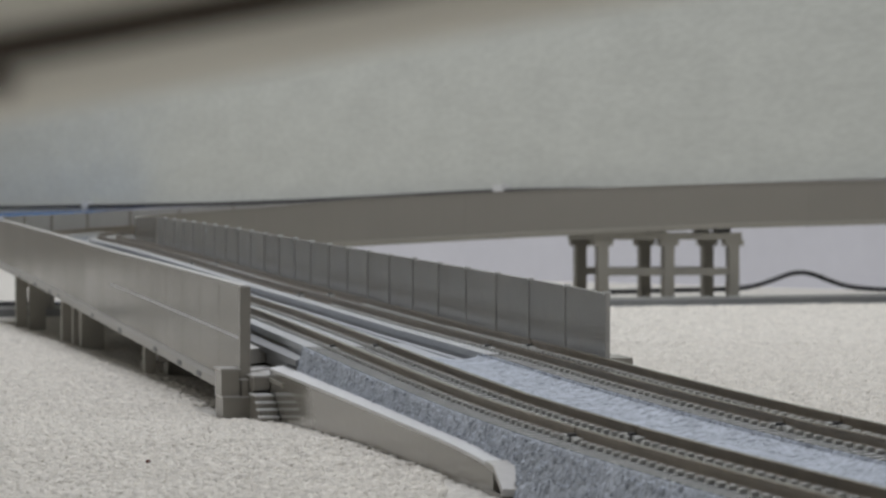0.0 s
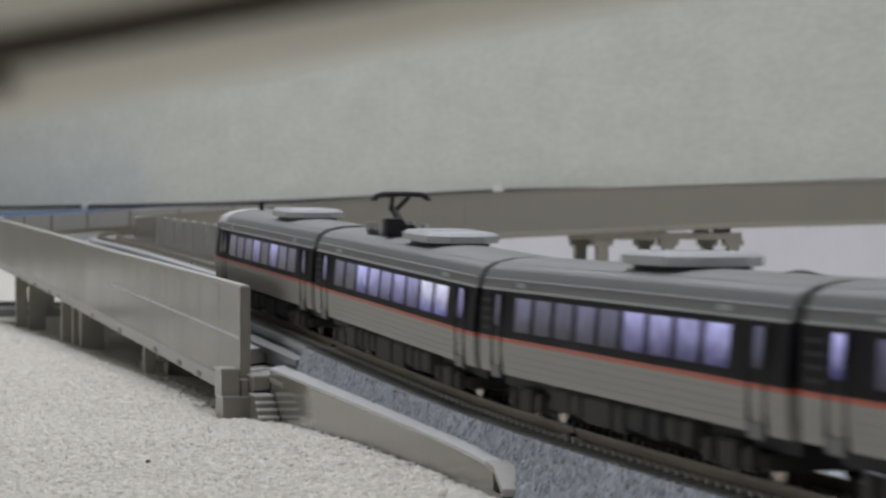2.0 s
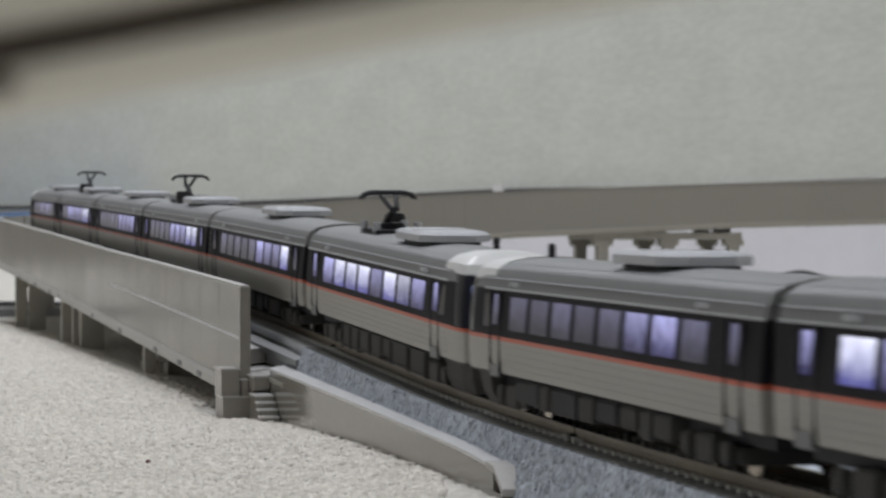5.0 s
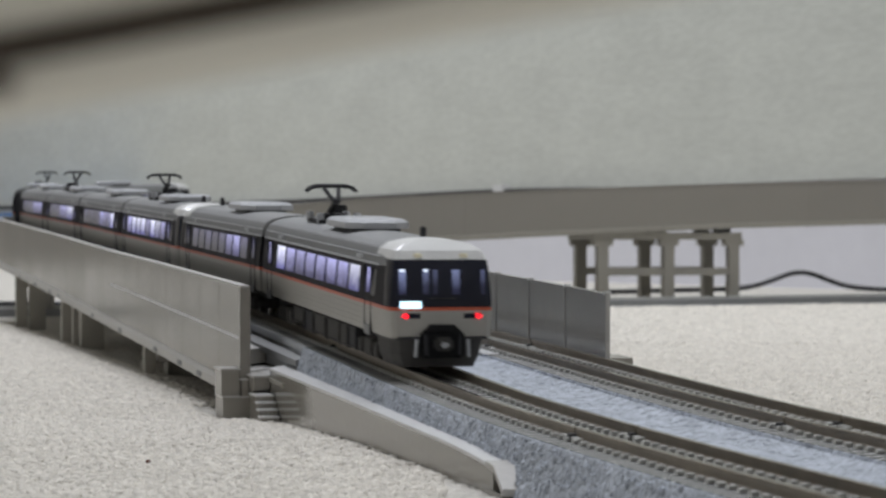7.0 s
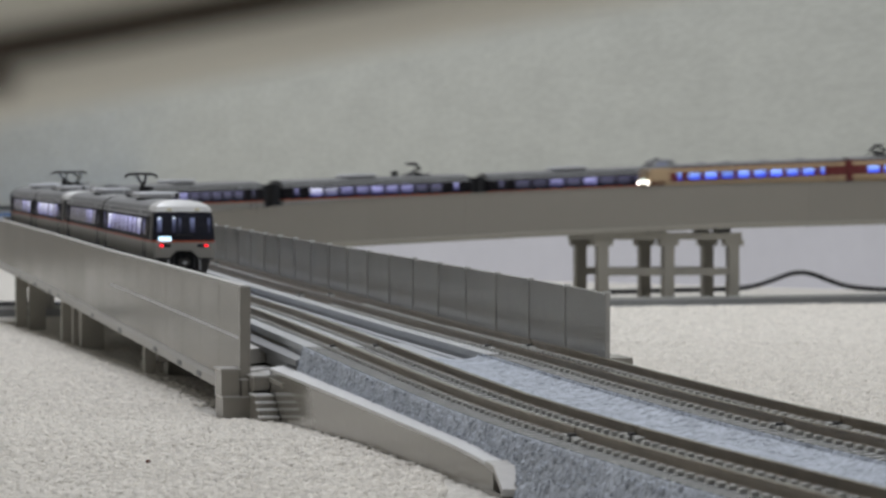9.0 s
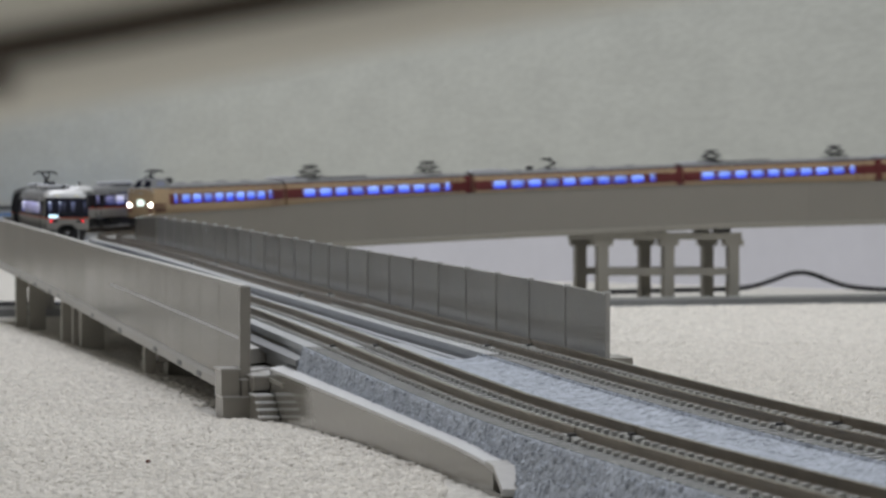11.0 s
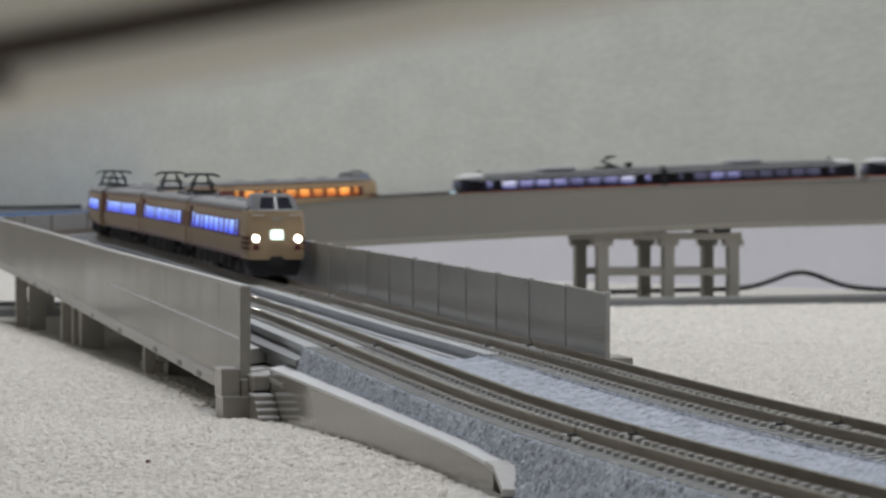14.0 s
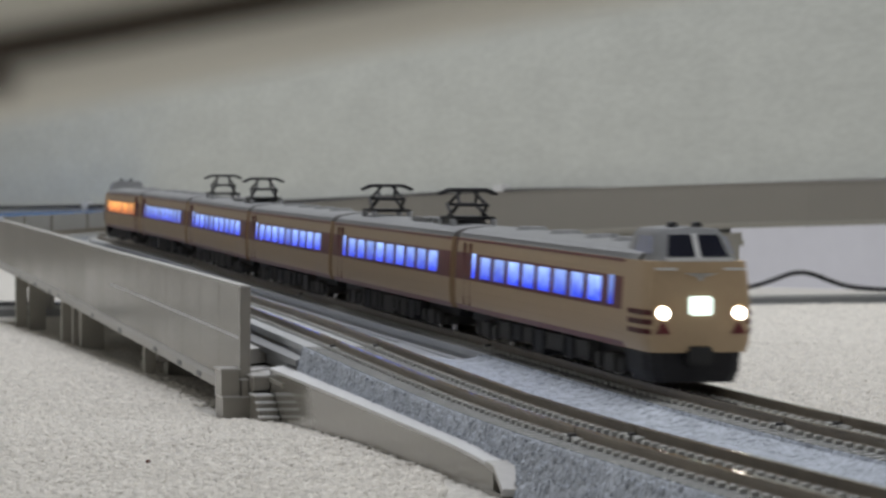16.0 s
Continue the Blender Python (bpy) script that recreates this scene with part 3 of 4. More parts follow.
def build_track(off, label):
    t_ob = empty("railway_track", label, "railway track", "model tracks")
    joints = [q + (12.6 if off == 0 else 0.0) for q in (-210.7, -30.9, 194.3, 420.3)]
    ends = [-1750] + joints + [764.3]
    near_rails = [(a + 0.3, b - 0.3) for a, b in zip(ends, ends[1:])]
    for side in (-4.5, 4.5):
        c = off + side
        for a, b in near_rails + [ (764.6, 1010), (1010.6, 1250), (1250.6, 1490), (1490.6, 3990)]:
            part("rail", sweep([(c - 0.75, -1.9), (c + 0.75, -1.9), (c + 0.6, -1.5), (c + 0.28, -1.4), (c + 0.28, -0.55), (c + 0.45, -0.45), (c + 0.45, 0.0), (c - 0.45, 0.0), (c - 0.45, -0.45), (c - 0.28, -0.55), (c - 0.28, -1.4), (c - 0.6, -1.5)], a, b), RAIL, t_ob)
            part("rail_head", sweep([(c - 0.4, -0.03), (c + 0.4, -0.03), (c + 0.36, 0.03), (c - 0.36, 0.03)], a, b), RAIL_TOP, t_ob)
        for s in joints:
            part("joiner", sweep(rect(c - 1.2, -2.2, c + 1.2, -1.25), s - 4.5, s + 4.5), SLEEPER, t_ob)
            part("joiner_gap", sweep(rect(c - 1.3, -2.3, c - 0.4, -0.9), s - 0.9, s + 0.9), BLACK, t_ob)
    # roadbed of ballast on the ground, with a shoulder at each side
    low = lambda s: 0.5
    part("roadbed", sweep([(off - 14.5, low), (off + 14.5, low), (off + 10.0, -2.0), (off + 9.6, -2.0), (off + 9.5, -2.7), (off - 9.5, -2.7), (off - 9.6, -2.0), (off - 10.0, -2.0)], -1750, -31 if off == 0 else -22), BALLAST, t_ob)
    start = -31 if off == 0 else -22
    part("track_bed", sweep([(off - 9.5, -3.0), (off + 9.5, -3.0), (off + 9.4, -1.975), (off - 9.4, -1.975)], -450, start, coarse=6), TRACK_BED, t_ob)
    part("track_plate", sweep([(off - 9.5, -3.3), (off + 9.5, -3.3), (off + 9.4, -1.975), (off - 9.4, -1.975)], start + 0.1, 764, coarse=6), DECK, t_ob)
    if off == 0:
        part("ballast_infill", sweep([(-27.5, -6.0), (-8.6, -6.0), (-9.2, -2.2), (-14.0, -3.3), (-22.0, -3.3), (-26.9, -2.2)], -1750, -31), BALLAST, t_ob)
    # loose stones on the shoulders of the near stretch
    rng = np.random.default_rng(int(7 + abs(off)))
    verts, faces = [], []
    for side in (-1, 1):
        for _ in range(1600):
            q, t = rng.uniform(-340, -24), rng.uniform(0, 1) ** 1.2
            foot = 0.5 - rail_z(q)
            c = on(q, off + side * (10.3 + 4.2 * t), -2.2 + (foot + 2.2) * t)
            r = rng.uniform(0.25, 0.5)
            k = len(verts)
            turn = rng.uniform(0, 3.14)
            for a in range(4):
                w = turn + a * 1.5708
                verts.append((c.x + r * math.cos(w), c.y + r * math.sin(w), c.z + rng.uniform(-0.15, 0.2)))
            verts.append((c.x + rng.uniform(-0.1, 0.1), c.y + rng.uniform(-0.1, 0.1), c.z + r * rng.uniform(0.25, 0.6)))
            faces += [(k, k + 1, k + 4), (k + 1, k + 2, k + 4), (k + 2, k + 3, k + 4), (k + 3, k, k + 4)]
    stones = bpy.data.meshes.new("ballast_stone_bed")
    stones.from_pydata((np.array(verts) * MM).tolist(), [], faces)
    stones.materials.append(BALLAST)
    bed = new("ballast_stone_bed", stones)
    bed.parent = t_ob
    bed["kind"] = "stuff"
    # sleepers: singly where they lie close to the eye, the rest together
    bm = block(bmesh.new(), -9.4, -0.72, -3.2, 9.4, 0.72, -1.95, 0.01)
    for x in (-4.5, 4.5):
        for dx in (-1.25, 1.25):
            block(bm, x + dx - 0.5, -0.70, -2.2, x + dx + 0.5, 0.70, -1.42)
    me = part("pattern", bm, SLEEPER).data
    bpy.data.objects.remove(bpy.data.objects["pattern"])
    me.name = "sleeper"
    pitch = 3.9
    n0, n1 = int(-420 / pitch), int(160 / pitch)
    for i in range(n0, n1):
        shared("sleeper", me, at_line(i * pitch, off, 0.0), t_ob)
    verts, faces = [], []
    for i in list(range(int(-1700 / pitch), n0)) + list(range(n1, int(1500 / pitch))):
        m = at_line(i * pitch, off, 0.0)
        k = len(verts)
        for z in (-0.0032, -0.00195):
            for x, y in ((-0.0094, -0.0008), (0.0094, -0.0008), (0.0094, 0.0008), (-0.0094, 0.0008)):
                verts.append(m @ Vector((x, y, z)))
        faces += [[k + j for j in f] for f in ((4, 5, 6, 7), (0, 1, 5, 4), (1, 2, 6, 5), (2, 3, 7, 6), (3, 0, 4, 7))]
    me2 = bpy.data.meshes.new("sleeper_run")
    me2.from_pydata(verts, [], faces)
    me2.materials.append(SLEEPER)
    ob = new("sleeper_run", me2)
    ob.parent = t_ob
    ob["kind"] = "stuff"


# ---- cables, clips and odds and ends at the back ----
def cable(name, pts, r, mat, label):
    cu = bpy.data.curves.new(name, "CURVE")
    cu.dimensions, cu.bevel_depth, cu.bevel_resolution, cu.resolution_u = "3D", r * MM, 3, 6
    sp = cu.splines.new("NURBS")
    sp.points.add(len(pts) - 1)
    for p, c in zip(sp.points, pts):
        p.co = (*(Vector(c) * MM), 1)
    sp.use_endpoint_u, sp.order_u = True, 4
    cu.materials.append(mat)
    return tagged(new(name, cu), label, "cable")


def build_back_things():
    hang = [(-2290, 84.0), (-2081, 83.2), (-1931, 82.7), (-1746, 81.9), (-1585, 81.6), (-1305, 80.0), (-1051, 80.2), (-829, 81.7), (-631, 84.1), (-468, 86.0), (-347, 85.3), (-227, 83.6), (-108, 81.4), (18, 80.5), (400, 81.5), (1200, 81.5)]
    sag = [wall_frame(u, 13, z) for u, z in hang]
    cable("wall_cable", sag, 2.9, BLACK, "black cable clipped along the top of the baseboard")
    for u, zc in ((-1585, 82.0), (-468, 86.5)):
        c = empty("cable_clip", "small white plastic cable clip on the baseboard", "cable clip", "cable clips")
        part("saddle", wall_block(u - 9, u + 9, 8, 18, zc - 4, zc + 6), TRIM_LIT_WHITE, c)
        part("nail_head", wall_block(u - 4, u + 4, 17, 21, zc - 9, zc - 3), UNIT_GREY, c)
    floor_line = [(-420, 1900, 1), (-300, 1650, 1), (-220, 1560, 2), (-60, 1800, 1), (110, 1990, 1), (180, 2080, 1), (215, 2105, 1), (235, 2108, 2), (255, 2110, 9), (272, 2110, 16), (290, 2110, 10), (308, 2111, 2), (335, 2112, 0), (420, 2080, 0)]
    cable("floor_cable", floor_line, 1.9, BLACK, "black cable lying in a loose arch on the floor")
    # black strand put in for the dark gap at the ballast foot
    foot_line = [on(q, -46.8 - 0.4 * math.sin(q * 0.05), 0) for q in range(-209, -420, -12)]
    cable("foot_gap_strand", [(v.x, v.y, 5.4) for v in foot_line], 1.3, BLACK, "black strand put in for the dark gap along the foot of the ballast")
    b = empty("storage_box", "blue plastic box standing by the baseboard", "box")
    part("box_body", wall_block(-2250, -1420, 40, 80, 0, 66), BLUE_BOX, b)
    part("box_lid", wall_block(-2260, -1410, 36, 84, 66.2, 73), BLUE_BOX, b)
    g = empty("ground_track", "grey ballasted track piece lying on the floor behind the viaduct", "railway track")
    a, c = Vector((-330, 1390, 0)), Vector((640, 1990, 0))
    d = (c - a).normalized()
    q = Vector((-d.y, d.x, 0))

    def strip(w0, w1, z0, z1, mat, name):
        bm = bmesh.new()
        v = [bm.verts.new(p + q * w + Vector((0, 0, z))) for z in (z0, z1) for p, w in ((a, w0), (c, w0), (c, w1), (a, w1))]
        for f in ((0, 1, 2, 3), (4, 5, 6, 7), (0, 1, 5, 4), (1, 2, 6, 5), (2, 3, 7, 6), (3, 0, 4, 7)):
            bm.faces.new([v[i] for i in f])
        part(name, bm, mat, g)

    strip(0, 40, -4, 3, GUTTER, "roadbed")
    strip(10, 11, 3, 4.2, SLEEPER, "rail")
    strip(19, 20, 3, 4.2, SLEEPER, "rail")
    speck = empty("speck", "tiny brown crumb on the carpet", "crumb")
    bm = bmesh.new()
    bmesh.ops.create_icosphere(bm, subdivisions=2, radius=0.55, matrix=Matrix.Translation((-48.4, 453, 4.5)))
    part("crumb_body", bm, material("brown_crumb", (0.12, 0.05, 0.03), 0.8), speck)


build_back_things()


def build_near_frame():
    """A slanting wooden bar just in front of the lens, on a post outside the view."""
    g = empty("wooden_frame", "worn pale wooden frame with a dark strip, close to the lens", "wooden frame")

    def bar(name, a, b, c, d, y0, y1, mat):
        # heights at x = -20 (a, b) and x = 10 (c, d)
        part(name, prism([(-20, a), (10, c), (10, d), (-20, b)], y0, y1, "y"), mat, g)

    bar("top_bar", 44.75, 49.9, 50.25, 55.4, 64, 73, WOOD_PALE)
    # dark brown strip, set back a little between the two pale bars
    bar("dark_strip", 43.8, 44.75, 49.3, 50.25, 65, 73, WOOD_DARK)
    bar("lower_bar", 43.2, 43.8, 48.75, 49.3, 64.2, 73, WOOD_PALE)
    part("post", box(-23, 64, 3.0, -20, 73, 49.9, 0.5), WOOD_PALE, g)
    # small dark spot below the bars
    part("dark_spot", rod(bmesh.new(), (-10.2, 62.5, 45.2), (-10.2, 64.5, 45.2), 0.3, 12), WOOD_DARK, g)


build_near_frame()


# ---- trains: x forward, y left, z up from the rail head, millimetres ----
def strip_shell(levels, stations, close_top=False, caps=True):
    """A hull of horizontal levels (half width, z). stations: functions of z that give (x, width factor)."""
    bm = bmesh.new()
    grid = {}
    for j, st in enumerate(stations):
        for i, (y, z) in enumerate(levels):
            x, k = st(z)
            for sgn in (-1, 1):
                if y == 0 and sgn < 0:
                    continue
                grid[j, i, sgn] = bm.verts.new((x, sgn * y * k, z))
        for i, (y, z) in enumerate(levels):
            if y == 0:
                grid[j, i, -1] = grid[j, i, 1]

    def face(vs):
        out = []
        for v in vs:
            if v not in out:
                out.append(v)
        if len(out) > 2 and not bm.faces.get(out):
            bm.faces.new(out)

    ns, nl = len(stations), len(levels)
    for sgn in (-1, 1):
        for j in range(ns - 1):
            for i in range(nl - 1):
                face((grid[j, i, sgn], grid[j + 1, i, sgn], grid[j + 1, i + 1, sgn], grid[j, i + 1, sgn]))
    for j in range(ns - 1):
        face((grid[j, 0, -1], grid[j + 1, 0, -1], grid[j + 1, 0, 1], grid[j, 0, 1]))
        if levels[-1][0] > 0:
            face((grid[j, nl - 1, -1], grid[j + 1, nl - 1, -1], grid[j + 1, nl - 1, 1], grid[j, nl - 1, 1]))
    for j in (0, ns - 1):
        for i in range(nl - 1):
            face((grid[j, i, -1], grid[j, i, 1], grid[j, i + 1, 1], grid[j, i + 1, -1]))
    return bm


def flat_end(x):
    return lambda z: (x, 1.0)


HALF = 67.9
COACH = [(8.7, 5.0), (9.45, 6.2), (9.7, 9.0), (9.75, 12.0), (9.6, 15.0), (9.3, 18.0), (8.95, 20.3), (8.2, 21.7), (6.5, 22.7), (3.5, 23.3), (0.0, 23.5)]


def cut(levels, z0, z1, grow=0.0):
    """The part of a cross-section between two heights."""
    out = []
    pts = levels
    for (ya, za), (yb, zb) in zip(pts, pts[1:]):
        for t in (z0, z1):
            if za < t < zb:
                out.append((ya + (yb - ya) * (t - za) / (zb - za), t))
    out += [(y, z) for y, z in pts if z0 <= z <= z1]
    out = sorted(set((round(y, 4), round(z, 4)) for y, z in out), key=lambda p: p[1])
    return [(y + grow if y > 0 else 0.0, z) for y, z in out]


def half_at(levels, z):
    for (ya, za), (yb, zb) in zip(levels, levels[1:]):
        if za <= z <= zb:
            return ya + (yb - ya) * (z - za) / (zb - za)
    return levels[-1][0]


def pane(parent, levels, x0, x1, z0, z1, mat, sgn, proud=0.12, name="window_pane"):
    y0, y1 = half_at(levels, z0) + proud, half_at(levels, z1) + proud
    bm = bmesh.new()
    v = []
    for y_in in (0.0, -0.35):
        v += [bm.verts.new((x, sgn * (y + y_in), z)) for x, y, z in ((x0, y0, z0), (x1, y0, z0), (x1, y1, z1), (x0, y1, z1))]
    for f in ((0, 1, 2, 3), (4, 5, 6, 7), (0, 1, 5, 4), (1, 2, 6, 5), (2, 3, 7, 6), (3, 0, 4, 7)):
        bm.faces.new([v[i] for i in f])
    return part(name, bm, mat, parent)


def bogie(car, x):
    b = part("bogie", block(box(x - 11, -7.6, 1.6, x + 11, 7.6, 3.6, 0.4), x - 3.4, -8.6, 1.2, x + 3.4, 8.6, 4.6, 0.3), UNDER, car)
    for dx in (-7.2, 7.2):
        for y in (-4.3, 4.3):
            bm = bmesh.new()
            bmesh.ops.create_cone(bm, segments=16, radius1=2.8, radius2=2.8, depth=1.0, cap_ends=True, matrix=Matrix.Translation((x + dx, y, 2.85)) @ Matrix.Rotation(radians(90), 4, "X"))
            part("wheel", bm, RAIL_TOP, b)
        for y in (-8.0, 8.0):
            part("axle_box", box(x + dx - 1.7, y - 0.6, 1.4, x + dx + 1.7, y + 0.6, 4.2, 0.3), UNDER, b)


def underfloor(car, seed, z0=1.7, z1=5.6):
    rng = random.Random(seed)
    part("underframe", box(-64, -6.5, 4.0, 64, 6.5, 6.4), DARK, car)
    for sgn in (-1, 1):
        x = -33.0
        while x < 32:
            w = rng.choice((5.0, 7.5, 9.5, 13.0))
            part("equipment_box", box(x, sgn * 4.0, rng.uniform(z0 - 0.4, z0 + 0.9), x + w, sgn * 8.7, z1, 0.3), rng.choice((DARK, UNDER, UNDER)), car)
            x += w + rng.uniform(0.5, 1.8)


UNDER = material("grey_underfloor_box", (0.05, 0.048, 0.046), 0.65, vary=0.2, grain=900, patch=120, bump=0.1, spec=0.2)


def gangway(car, x, z1=20.5, mat=DARK):
    # reaches into the next car, so that it still closes the gap in the bend
    out = 5.4 if x > 0 else -5.4
    part("bellows", box(min(x, x + out), -8.2, 6.6, max(x, x + out), 8.2, z1 + 0.6, 0.8), mat, car)


def aircon(car, x, length=26.0, z=23.2, mat=None):
    """A flat cooler with cut corners; the shadow line under it is a narrow dark base."""
    def ring(bm, half, wide, corner, h):
        plan = [(half - corner, wide), (half, wide - corner), (half, corner - wide), (half - corner, -wide), (corner - half, -wide), (-half, corner - wide), (-half, wide - corner), (corner - half, wide)]
        return [bm.verts.new((x + a, b, h)) for a, b in plan]

    bm = bmesh.new()
    h = length / 2
    rings = [ring(bm, h, 6.5, 3.4, z + 0.5), ring(bm, h, 6.5, 3.4, z + 1.7), ring(bm, h - 0.9, 5.7, 3.0, z + 2.3)]
    for a, b in zip(rings, rings[1:]):
        for k in range(8):
            bm.faces.new((a[k], a[(k + 1) % 8], b[(k + 1) % 8], b[k]))
    bm.faces.new(rings[0]), bm.faces.new(rings[-1])
    u = part("aircon_unit", bm, mat or UNIT_GREY, car)
    part("shadow_base", box(x - h + 2.5, -4.6, z - 1.0, x + h - 2.5, 4.6, z + 0.6), DARK, u)
    part("cover_seam", box(x - 0.15, -5.6, z + 2.2, x + 0.15, 5.6, z + 2.36), ROOF_GREY, u)


def arm_pantograph(car, x, facing=1.0):
    """A single-arm pantograph, raised, with its insulators and horns."""
    z = 23.3
    p = part("pantograph", block(block(bmesh.new(), x - 8, -4.5, z, x + 8, 4.5, z + 0.8, 0.2), x - 5.0, -2.6, z + 0.8, x + 1.5, 2.6, z + 1.9, 0.3), DARK, car)
    for dx in (-6, 6):
        for y in (-4, 4):
            part("insulator", rod(bmesh.new(), (x + dx, y, z), (x + dx, y, z + 2.2), 0.8), UNIT_GREY, p)
    part("lower_arm", rod(bmesh.new(), (x - 4 * facing, 0, z + 2), (x + 3.4 * facing, 0, z + 4.6), 0.75), DARK, p)
    bm = rod(bmesh.new(), (x + 3.4 * facing, -0.5, z + 4.6), (x - 3 * facing, -1.6, z + 7.3), 0.45)
    rod(bm, (x + 3.4 * facing, 0.5, z + 4.6), (x - 3 * facing, 1.6, z + 7.3), 0.45)
    part("upper_arm", bm, DARK, p)
    bm = bmesh.new()
    for dx in (-2.1, 2.1):
        rod(bm, (x - 3 * facing + dx, -3.2, z + 7.8), (x - 3 * facing + dx, 3.2, z + 7.8), 0.42)
        for sg in (-1, 1):
            rod(bm, (x - 3 * facing + dx, sg * 3.2, z + 7.8), (x - 3 * facing + dx * 0.8, sg * 4.6, z + 7.4), 0.35)
            rod(bm, (x - 3 * facing + dx * 0.8, sg * 4.6, z + 7.4), (x - 3 * facing + dx * 0.6, sg * 5.4, z + 6.6), 0.3)
    for y in (-3, 3):
        rod(bm, (x - 3 * facing - 2.1, y, z + 7.6), (x - 3 * facing + 2.1, y, z + 7.6), 0.4)
    part("collector_head", bm, DARK, p)
    part("arrester", box(x - 13.5 * facing - 1.8, 2.0, z, x - 13.5 * facing + 1.8, 5.4, z + 3.4, 0.3), DARK, car)


def diamond_pantograph(car, x):
    """A crossed-arm diamond pantograph, raised."""
    z = 23.3
    p = part("pantograph", block(bmesh.new(), x - 7, -5.0, z + 1.6, x + 7, 5.0, z + 2.3, 0.2), DARK, car)
    for dx in (-6.2, 6.2):
        for y in (-4.6, 4.6):
            part("insulator", rod(bmesh.new(), (x + dx, y, z - 0.2), (x + dx, y, z + 1.8), 0.75), UNIT_GREY, p)
    bm = bmesh.new()
    for y in (-4.0, 4.0):
        for sg in (-1, 1):
            rod(bm, (x + sg * 2.0, y, z + 2.2), (x - sg * 5.4, y * 0.85, z + 4.9), 0.42)
    for y in (-3.2, 3.2):
        for sg in (-1, 1):
            rod(bm, (x - sg * 5.4, y, z + 4.9), (x + sg * 1.4, y * 0.6, z + 7.8), 0.36)
    for sg in (-1, 1):
        rod(bm, (x + sg * 5.4, -3.6, z + 4.9), (x + sg * 5.4, 3.6, z + 4.9), 0.36)
    part("arm_frame", bm, DARK, p)
    bm = bmesh.new()
    for dx in (-1.7, 1.7):
        rod(bm, (x + dx, -4.2, z + 8.3), (x + dx, 4.2, z + 8.3), 0.42)
        for sg in (-1, 1):
            rod(bm, (x + dx, sg * 4.2, z + 8.3), (x + dx * 0.7, sg * 6.6, z + 7.3), 0.36)
    part("collector_head", bm, DARK, p)


def nose_new(z):
    """Front outline of the silver cab: upright apron, raked screen."""
    return HALF + 1.6 - (max(0.0, z - 11.0) * 0.13) - (max(0.0, z - 19.0) * 0.35) - (max(0.0, z - 21.6) * 1.4) - max(0.0, 6.0 - z) * 0.25


def silver_car(cab, panto, ac, seed, pane_mats, label, red_tail=False):
    car = empty("railcar", label, "model railcar", "silver limited express train", "")
    back = [flat_end(-HALF), flat_end(-HALF + 1)]
    if cab:
        st = back + [flat_end(HALF - 9), lambda z: (nose_new(z) - 5.0, 0.995), lambda z: (nose_new(z) - 1.8, 0.98), lambda z: (nose_new(z) - 0.5, 0.945), lambda z: (nose_new(z), 0.87)]
    else:
        st = back + [flat_end(HALF - 1), flat_end(HALF)]
    smooth(part("body", strip_shell(cut(COACH, 6.2, 11.1), st), WARM_WHITE, car), 30)
    smooth(part("stripe", strip_shell(cut(COACH, 11.1, 11.7), st), ORANGE, car, "thin orange stripe"), 30)
    smooth(part("window_band", strip_shell(cut(COACH, 11.7, 18.8), st), BAND, car, "dark charcoal window band"), 30)
    smooth(part("roof", strip_shell(cut(COACH, 18.8, 23.5), st), ROOF_GREY, car, "grey rounded roof"), 30)
    part("gutter", strip_shell([(9.35, 18.65), (9.38, 19.0)], [flat_end(-HALF + 0.3), flat_end(HALF - (10 if cab else 0.3))]), UNIT_GREY, car)
    ends = [flat_end(-HALF + 0.4), flat_end(HALF - (9 if cab else 0.4))]
    for z in (7.1, 8.1, 9.1, 10.2):
        part("body_rib", strip_shell([(half_at(COACH, z) + 0.09, z), (half_at(COACH, z + 0.2) + 0.09, z + 0.2)], ends), WARM_WHITE, car)
    # lowest rib paler: the highlight along the roof edge is put in as colour
    for z in (20.3, 21.9, 22.6):
        part("roof_rib", strip_shell([(half_at(COACH, z) + 0.12, z), (half_at(COACH, z + 0.15) + 0.12, z + 0.15)], ends), UNIT_GREY if z < 21 else ROOF_GREY, car)
    for sgn in (-1, 1):
        for x in (-47.0, 44.0 if not cab else 40.0):
            part("side_lamp", box(x - 1.3, sgn * 9.1 - 0.5, 19.3, x + 1.3, sgn * 9.1 + 0.25, 20.0, 0.1), UNIT_GREY, car)
            part("side_lamp", box(x + 1.9, sgn * 9.1 - 0.5, 19.3, x + 3.2, sgn * 9.1 + 0.25, 20.0, 0.1), UNIT_GREY, car)
    x_first, x_last = -50.0, (48.0 if not cab else 43.0)
    n = 8 if cab else 9
    for sgn in (-1, 1):
        for i in range(n):
            w = (x_last - x_first) / n
            x = x_first + w * i
            pane(car, COACH, x + 1.25, x + w - 1.25, 12.9, 17.8, pane_mats[i % len(pane_mats)], sgn)
        for x in ((-58.5, 57.5) if not cab else (-58.5, 50.5)):
            pane(car, COACH, x - 1.4, x + 1.4, 13.4, 18.0, LED_WHITE if seed % 2 else LED_GREY, sgn, name="door_pane")
            part("door_groove", box(x - 3.0, sgn * 9.62 - 0.2, 5.8, x - 2.6, sgn * 9.62 + 0.25, 18.4), DARK, car)
            part("door_groove", box(x + 2.6, sgn * 9.62 - 0.2, 5.8, x + 3.0, sgn * 9.62 + 0.25, 18.4), DARK, car)
